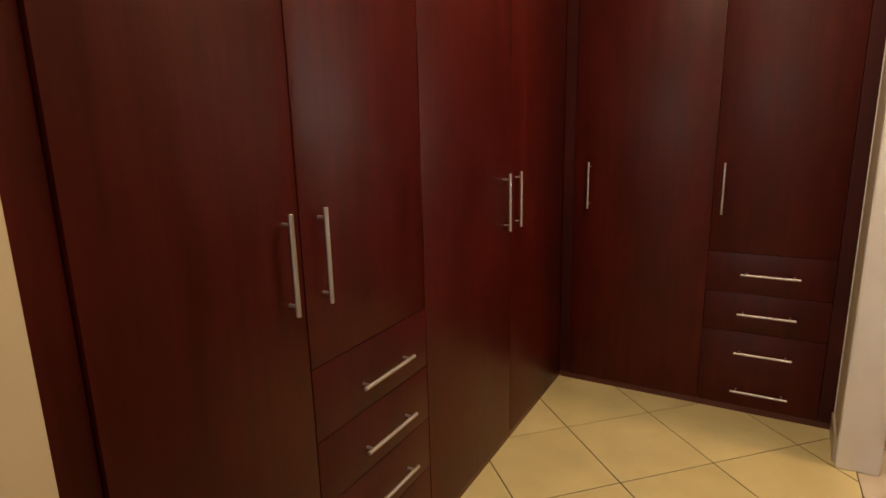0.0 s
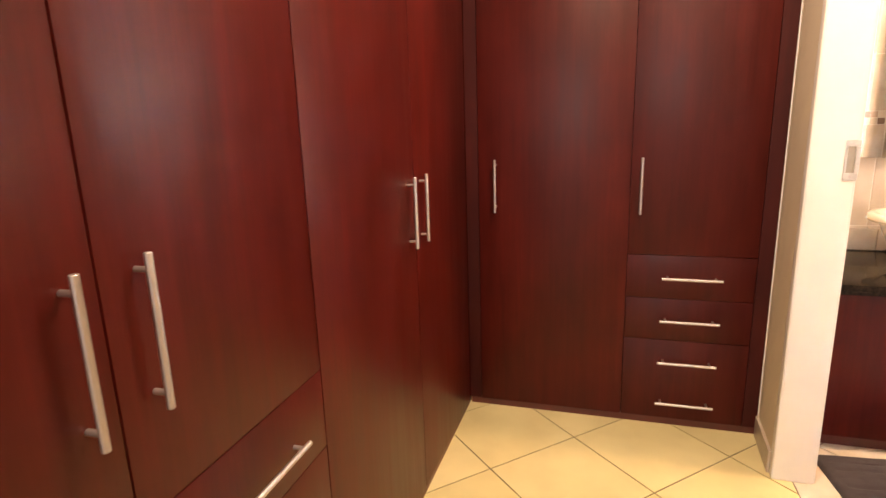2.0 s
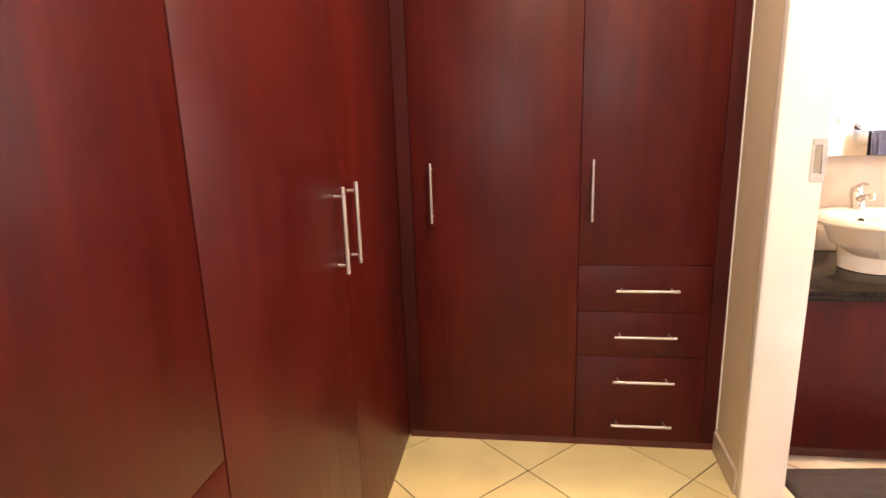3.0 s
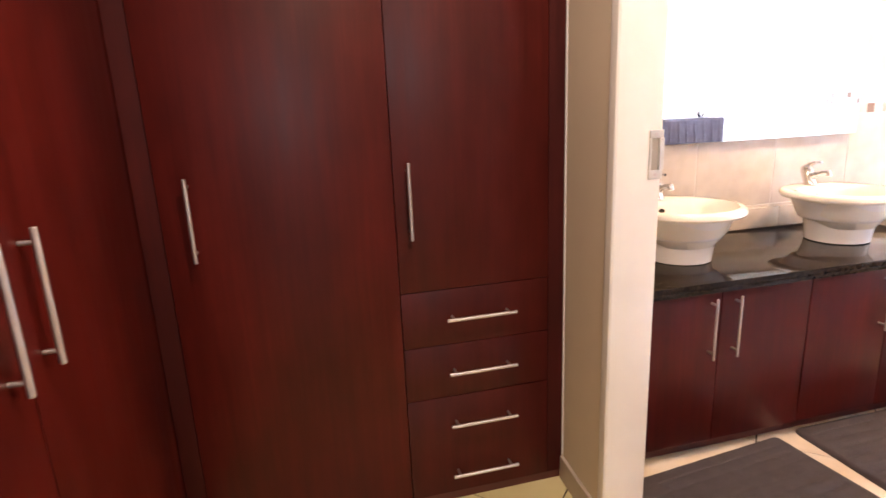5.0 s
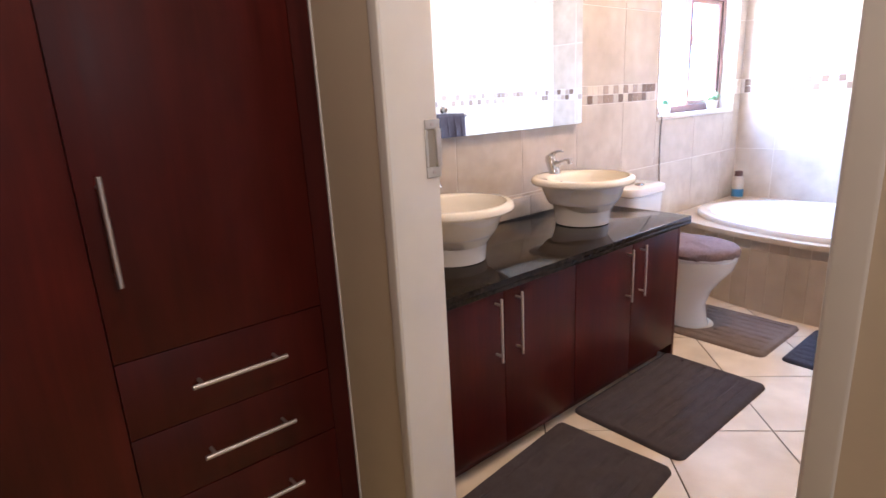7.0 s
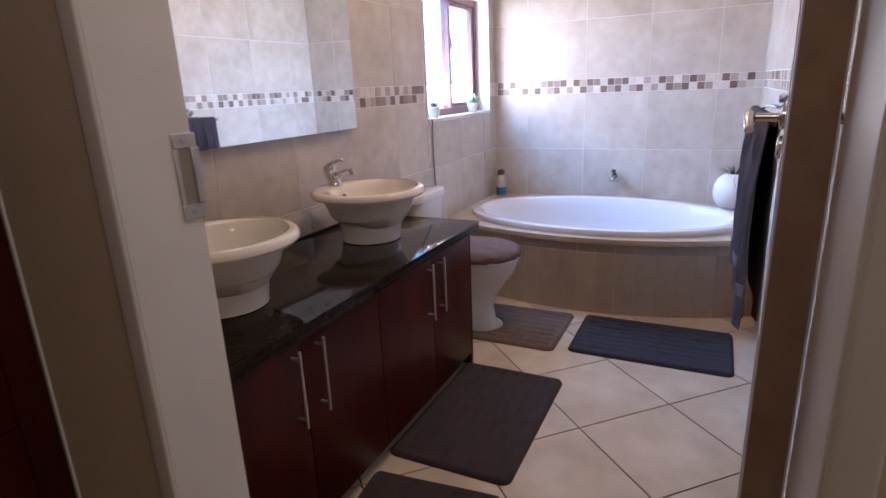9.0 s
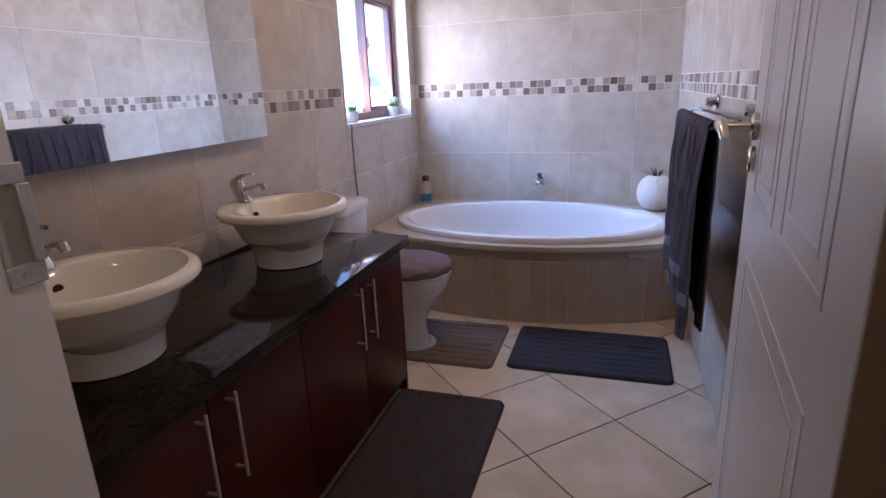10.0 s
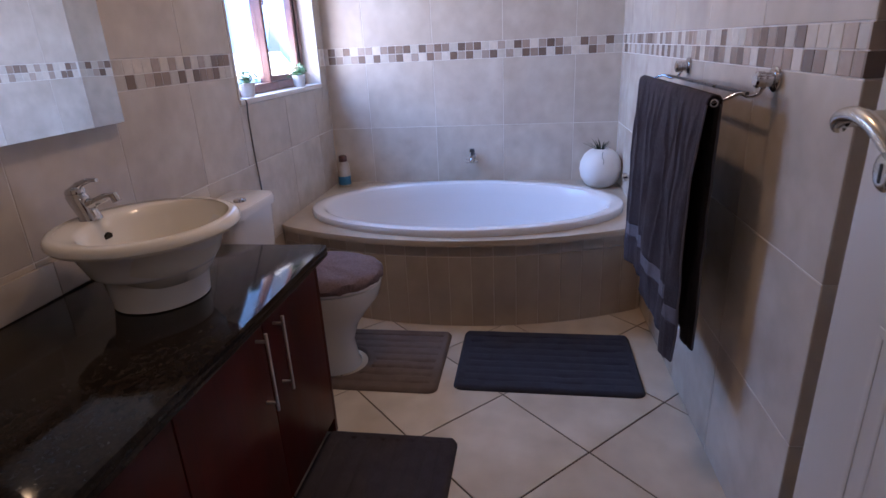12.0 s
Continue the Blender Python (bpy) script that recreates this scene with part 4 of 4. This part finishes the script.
def towel():
    """Folded over the outer bar: front and back sheet with soft folds, thickened."""
    t = thing("towel", (2.33, RAIL_Y, 0.4), "dark grey ribbed terry towel hung over the rail", "towel")
    nx = 150
    xa, xb = 1.992, 2.756
    def at(u, s):
        """The towel's point at u across and s along: 0 on top of the bar, + down the front, - down the back."""
        x = xa + (xb - xa) * u
        side = 1 if s >= 0 else -1
        drop = abs(s)
        r = 0.016
        if drop < r * 1.5708:
            an = drop / r
            y, z = RAIL_Y + side * r * math.sin(an), 1.062 + r * math.cos(an)
        else:
            d = drop - r * 1.5708
            y, z = RAIL_Y + side * (r + (0.012 if side > 0 else 0.004) * min(1, d / 0.25)), 1.062 - d
        hang = min(1, drop / 0.3)
        wave = 0.012 * math.sin(u * 14 + 0.6 + 2.2 * noise.noise((u * 3, drop * 2.2, 1))) + 0.010 * math.sin(u * 29 + 3 * noise.noise((u * 5, drop * 3, 4)))
        wave *= 1 - 0.8 * max(0.0, (u - 0.75) / 0.25)
        y += hang * wave * (1 if side > 0 else 0.5) + 0.004 * noise.noise((u * 20, drop * 12, side))
        y += side * 0.010 * (1 - 0.7 * min(1, drop / 0.66)) * min(1, drop / 0.12) * math.exp(-((u * 11 + 0.25 * noise.noise((u * 4, drop * 3, 7))) % 1.0 - 0.5) ** 2 / 0.006)
        z -= hang * 0.022 * math.sin(u * 5.2 + 1) * (drop / 0.6)
        pull = (0.06 * (0.5 - u) ** 3 * 4) * hang
        return Vector((x + pull * 0.3 + 0.006 * hang * noise.noise((drop * 6, side, u * 2)), y, z))
    def sheet(s_from, s_to, steps):
        bm, grid = bmesh.new(), []
        for i in range(nx + 1):
            grid.append([bm.verts.new(at(i / nx, s_from + (s_to - s_from) * j / steps)) for j in range(steps + 1)])
        for i in range(nx):
            for j in range(steps):
                bm.faces.new((grid[i][j], grid[i + 1][j], grid[i + 1][j + 1], grid[i][j + 1]))
        return bm
    for name, a, b, steps, mat in (("front", 0.0, 0.545, 70, TOWEL_CLOTH), ("border", 0.545, 0.590, 8, TOWEL_BAND), ("hem", 0.590, 0.700, 14, TOWEL_CLOTH), ("back", -0.665, 0.0, 70, TOWEL_CLOTH)):
        bm = sheet(a, b, steps)
        ob = part(name, bm, mat, t)
        md = ob.modifiers.new("thick", "SOLIDIFY")
        md.thickness, md.offset = 0.005, 0.0
    # corded edges along both sides of the two sheets
    for x in (xa, xb):
        for side, length in ((1, 0.695), (-1, 0.660)):
            pts = []
            for j in range(40):
                drop = 0.03 + (length - 0.03) * j / 39
                pts.append(at(0.0 if x == xa else 1.0, side * drop))
            part("edging", sweep(bmesh.new(), pts, 0.0034, 6), TOWEL_BAND, t, "paler corded edge")
    t.matrix_world = SKEW @ t.matrix_world


towel()


# ---- small things ----
def blades(bm, base, count, height, spread, width, rnd, droop=0.5):
    for _ in range(count):
        an, lean = rnd.uniform(0, math.tau), rnd.uniform(0.15, 1.0) * spread
        h = height * rnd.uniform(0.6, 1.0)
        start = Vector(base) + Vector((math.cos(an), math.sin(an), 0)) * rnd.uniform(0, 0.25) * spread
        side = Vector((-math.sin(an), math.cos(an), 0)) * width / 2
        prev = None
        for k in range(6):
            f = k / 5
            p = start + Vector((math.cos(an) * lean * f ** 1.4, math.sin(an) * lean * f ** 1.4, h * (f - droop * 0.35 * f * f)))
            w = side * (1 - f) ** 0.7 if k < 5 else side * 0.03
            cur = (bm.verts.new(p - w), bm.verts.new(p + Vector((0, 0, -width * 0.12))), bm.verts.new(p + w))
            if prev:
                bm.faces.new((prev[0], prev[1], cur[1], cur[0]))
                bm.faces.new((prev[1], prev[2], cur[2], cur[1]))
            prev = cur
    return bm


def small_plant(x, y, seed, h):
    p = thing("potted_plant", (x, y, WIN[2]), "small artificial green plant in a white pot on the sill", "plant", "sill plants")
    prof = [(0.026, 0.0), (0.028, 0.002), (0.036, 0.055), (0.0375, 0.060), (0.034, 0.061), (0.032, 0.052), (0.002, 0.050)]
    part("pot", rings(bmesh.new(), [oval(x, y, WIN[2] + z, r, r, 32) for r, z in prof], True, True), POT_SMALL, p)
    rnd = random.Random(seed)
    bm = bmesh.new()
    blades(bm, (x, y, WIN[2] + 0.048), 110, h, 0.052, 0.006, rnd, 0.9)
    rnd2 = random.Random(seed + 9)
    for _ in range(90):
        c = Vector((x, y, WIN[2] + 0.055)) + Vector((rnd2.gauss(0, 0.024), rnd2.gauss(0, 0.024), rnd2.uniform(0.0, h * 0.75)))
        d = Vector((rnd2.uniform(-1, 1), rnd2.uniform(-1, 1), rnd2.uniform(0, 1))).normalized() * 0.012
        s = d.orthogonal().normalized() * 0.0045
        bm.faces.new([bm.verts.new(q) for q in (c - d, c + s, c + d, c - s)])
    part("leaves", bm, LEAF_PALE, p, "pale grey-green leaves")


small_plant(3.005, YN + 0.036, 3, 0.072)
small_plant(3.60, YN + 0.036, 5, 0.082)

vase = thing("round_planter", (3.775, 1.702, 0.42), "white spherical planter with dark spiky leaves on the bath deck", "planter")
prof = [(0.045, 0.0), (0.06, 0.002), (0.085, 0.020), (0.106, 0.055), (0.1145, 0.098), (0.110, 0.140), (0.092, 0.178), (0.066, 0.202), (0.044, 0.212), (0.038, 0.213), (0.036, 0.205), (0.040, 0.19), (0.002, 0.188)]
part("pot", rings(bmesh.new(), [oval(3.775, 1.702, 0.4205 + z, r, r, 56) for r, z in prof], True, True), POT, vase)
part("leaves", blades(bmesh.new(), (3.775, 1.702, 0.612), 15, 0.085, 0.085, 0.013, random.Random(8), 0.3), LEAF_DARK, vase, "dark spiky succulent leaves")
bm = bmesh.new()
sweep(bm, curve_points([(3.70, 1.70, 0.628), (3.678, 1.706, 0.604), (3.666, 1.698, 0.585), (3.661, 1.702, 0.565)], 5), 0.0012, 6)
part("tendril", bm, LEAF_DARK, vase)

bottle = thing("bath_salts_jar", (3.83, 3.222, 0.42), "cream and blue bath salts bottle with maroon cap", "bottle")
prof = [(0.030, 0.0), (0.036, 0.003), (0.037, 0.010), (0.037, 0.120), (0.034, 0.138), (0.024, 0.150), (0.022, 0.156)]
part("body", rings(bmesh.new(), [oval(3.83, 3.222, 0.4205 + z, r, r, 36) for r, z in prof], True, True), BOTTLE, bottle)
part("label", rings(bmesh.new(), [oval(3.83, 3.222, 0.4205 + z, 0.0376, 0.0376, 36) for z in (0.014, 0.066)]), BOTTLE_BLUE, bottle, "blue label band")
part("cap", rings(bmesh.new(), [oval(3.83, 3.222, 0.4205 + z, r, r, 30) for r, z in ((0.025, 0.155), (0.0255, 0.157), (0.0245, 0.186), (0.022, 0.189))], True, True), BOTTLE_CAP, bottle)

bm = bmesh.new()
sweep(bm, curve_points([(2.885, YN + 0.060, 1.036), (2.886, YN + 0.004, 1.036), (2.887, YN - 0.012, 1.024), (2.888, YN - 0.009, 0.98), (2.890, YN - 0.007, 0.93), (2.894, YN - 0.006, 0.80), (2.905, YN - 0.006, 0.66), (2.908, YN - 0.006, 0.44)], 6), 0.0032, 8)
tagged(link_mesh("cable", bm, CABLE), "thin grey cable hanging down the tiles from the sill", "cable")


def downlight(x, y, r):
    d = thing("ceiling_light", (x, y, CEIL), "round white recessed ceiling light, lit", "ceiling light", "ceiling lights")
    part("ring", rings(bmesh.new(), [oval(x, y, CEIL - z, q, q, 32) for q, z in ((r + 0.018, 0.0005), (r + 0.018, 0.006), (r + 0.004, 0.010), (r, 0.004))]), FRAME_PAINT, d)
    part("disc", rings(bmesh.new(), [oval(x, y, CEIL - 0.004, r, r, 32), oval(x, y, CEIL - 0.0045, r * 0.5, r * 0.5, 32)], False, True), LAMP_GLOW, d)


downlight(0.0, 0.40, 0.10)
downlight(0.0, 1.80, 0.10)
downlight(2.15, 2.40, 0.07)


# ---- tiles, piece by piece ----
def clip(poly, x0, x1, y0, y1):
    """A convex outline cut to a rectangle."""
    for axis, lim, sign in ((0, x0, 1), (0, x1, -1), (1, y0, 1), (1, y1, -1)):
        out = []
        for i, p in enumerate(poly):
            q = poly[(i + 1) % len(poly)]
            a, b = sign * (p[axis] - lim), sign * (q[axis] - lim)
            if a >= 0:
                out.append(p)
            if a * b < 0:
                f = a / (a - b)
                out.append((p[0] + f * (q[0] - p[0]), p[1] + f * (q[1] - p[1])))
        poly = out
        if len(poly) < 3:
            return []
    return poly


def slab(name, poly, place, low, high, chamfer, material, parent):
    """A tile from its outline: sides and a slightly chamfered face; place maps (u, v, height) to the world."""
    cu, cv = sum(p[0] for p in poly) / len(poly), sum(p[1] for p in poly) / len(poly)
    size = max(math.hypot(p[0] - cu, p[1] - cv) for p in poly)
    k = 1 - chamfer * 1.6 / max(size, 0.01)
    n = len(poly)
    vs = [place(u, v, low) for u, v in poly] + [place(u, v, high - chamfer * 0.5) for u, v in poly] + [place(cu + (u - cu) * k, cv + (v - cv) * k, high) for u, v in poly]
    fs = [[i, (i + 1) % n, n + (i + 1) % n, n + i] for i in range(n)] + [[n + i, n + (i + 1) % n, 2 * n + (i + 1) % n, 2 * n + i] for i in range(n)] + [[2 * n + i for i in range(n)]]
    me = bpy.data.meshes.new(name)
    me.from_pydata(vs, [], fs)
    me.update()
    me.materials.append(material)
    ob = new(name, me)
    ob.parent = parent
    return ob


def floor_tiles(vx, vy, side, joint, area, parent, material):
    half = side / math.sqrt(2)
    inner = (side - joint) / math.sqrt(2)
    x0, x1, y0, y1 = area
    for i in range(-14, 15):
        for j in range(-14, 15):
            cx, cy = vx + half * (i + j) + 0.0, vy + half * (i - j) + half
            poly = clip([(cx - inner, cy), (cx, cy - inner), (cx + inner, cy), (cx, cy + inner)], x0, x1, y0, y1)
            if len(poly) >= 3:
                area2 = abs(sum(poly[k][0] * poly[(k + 1) % len(poly)][1] - poly[(k + 1) % len(poly)][0] * poly[k][1] for k in range(len(poly))))
                if area2 > 0.0008:
                    slab("tile", poly, lambda u, v, h: (u, v, h), -0.004, 0.0, 0.0008, material, parent)


floor_ob = bpy.data.objects["floor"]
floor_tiles(0.020, 2.312, 0.40, 0.0052, (-0.76, 0.478, -2.0, 2.86), floor_ob, PASSAGE_TILE)
floor_tiles(2.045, 1.897, 0.40, 0.0056, (0.482, XE + 0.005, YR, YN + 0.005), floor_ob, FLOOR_TILE)


def wall_tiles(wall, u_lines, u0, u1, place, hole=None, pattern=None):
    """Big tiles in rows with a two-row mosaic band between; hole: (u0, u1, z0, z1)."""
    j = 0.0016
    us = [u0] + [u for u in u_lines if u0 + 0.02 < u < u1 - 0.02] + [u1]
    for a, b in zip(us, us[1:]):
        for z0, z1 in zip(Z_ROWS, Z_ROWS[1:]):
            if (z0, z1) == BAND:
                continue
            pieces = [(a, b, z0, z1)]
            if hole and a < hole[1] and b > hole[0] and z0 < hole[3] and z1 > hole[2]:
                ha, hb = max(a, hole[0]), min(b, hole[1])
                pieces = [(a, hole[0], z0, z1) if a < hole[0] - 0.01 else None, (hole[1], b, z0, z1) if b > hole[1] + 0.01 else None,
                          (ha, hb, z0, hole[2]) if z0 < hole[2] - 0.01 else None, (ha, hb, hole[3], z1) if z1 > hole[3] + 0.01 else None]
            for p in pieces:
                if p:
                    a2, b2, c2, d2 = p[0] + j, p[1] - j, p[2] + j, p[3] - j
                    slab("tile", [(a2, c2), (b2, c2), (b2, d2), (a2, d2)], place, -T, 0.0, 0.0015, WALL_TILE, wall)
    # mosaic band: two rows of small squares, one shared mesh for each tint
    pitch = (BAND[1] - BAND[0]) / 2
    s = pitch / 2 - 0.0015
    rnd = random.Random(len(wall.name) * 7 + int(u0 * 100))
    shared = {}
    for row in range(2):
        for k in range(int((u1 - u0) / pitch + 0.35)):
            u, z = u0 + pitch * (k + 0.5), BAND[0] + pitch * (row + 0.5)
            if hole and hole[0] - 0.02 < u < hole[1] + 0.02:
                continue
            tint = pattern[row][k] if pattern and k < len(pattern[row]) else rnd.choice("....llmd" if (k + row) % 2 else "..lmmmdd")
            if tint in shared:
                ob = new("mosaic_tile", shared[tint])
                ob.parent = wall
            else:
                ob = slab("mosaic_tile", [(-s, -s), (s, -s), (s, s), (-s, s)], lambda p, q, h: Vector(place(u + p, z + q, h)) - Vector(place(u, z, 0)), -T, -0.0003, 0.0010, MOSAIC[tint], wall)
                shared[tint] = ob.data
            ob.location = place(u, z, 0)


EAST_BAND = ("..ld..ld.dmd.l.dl.dld.ld.l.dl.d.dl.ld",
             ".d.ld..mdl.md.l..dmd.mdld.dmdm.ll.d.d")
wall_tiles(wall_east, [1.846 + 0.403 * k for k in range(5)], south(XE), YN, lambda u, v, h: (XE - h, u, v), pattern=EAST_BAND)
wall_tiles(wall_north, [0.905 + 0.4 * k for k in range(8)], XW1 + 0.014, XE, lambda u, v, h: (u, YN - h, v), (WIN[0] - 0.012, WIN[1] + 0.012, WIN[2] - 0.023, WIN[3] + 0.012))
wall_tiles(wall_south, [2.09 + 0.4 * k for k in range(5)], XK, XE, lambda u, v, h: (u, south(u) + h, v))
wall_tiles(wall_recess, [0.735, 1.135, 1.535], XW1 + 0.014, XK, lambda u, v, h: (u, YR + h, v))
wall_tiles(wall_south, [], YR + 0.008, south(XK), lambda u, v, h: (XK - h, u, v))
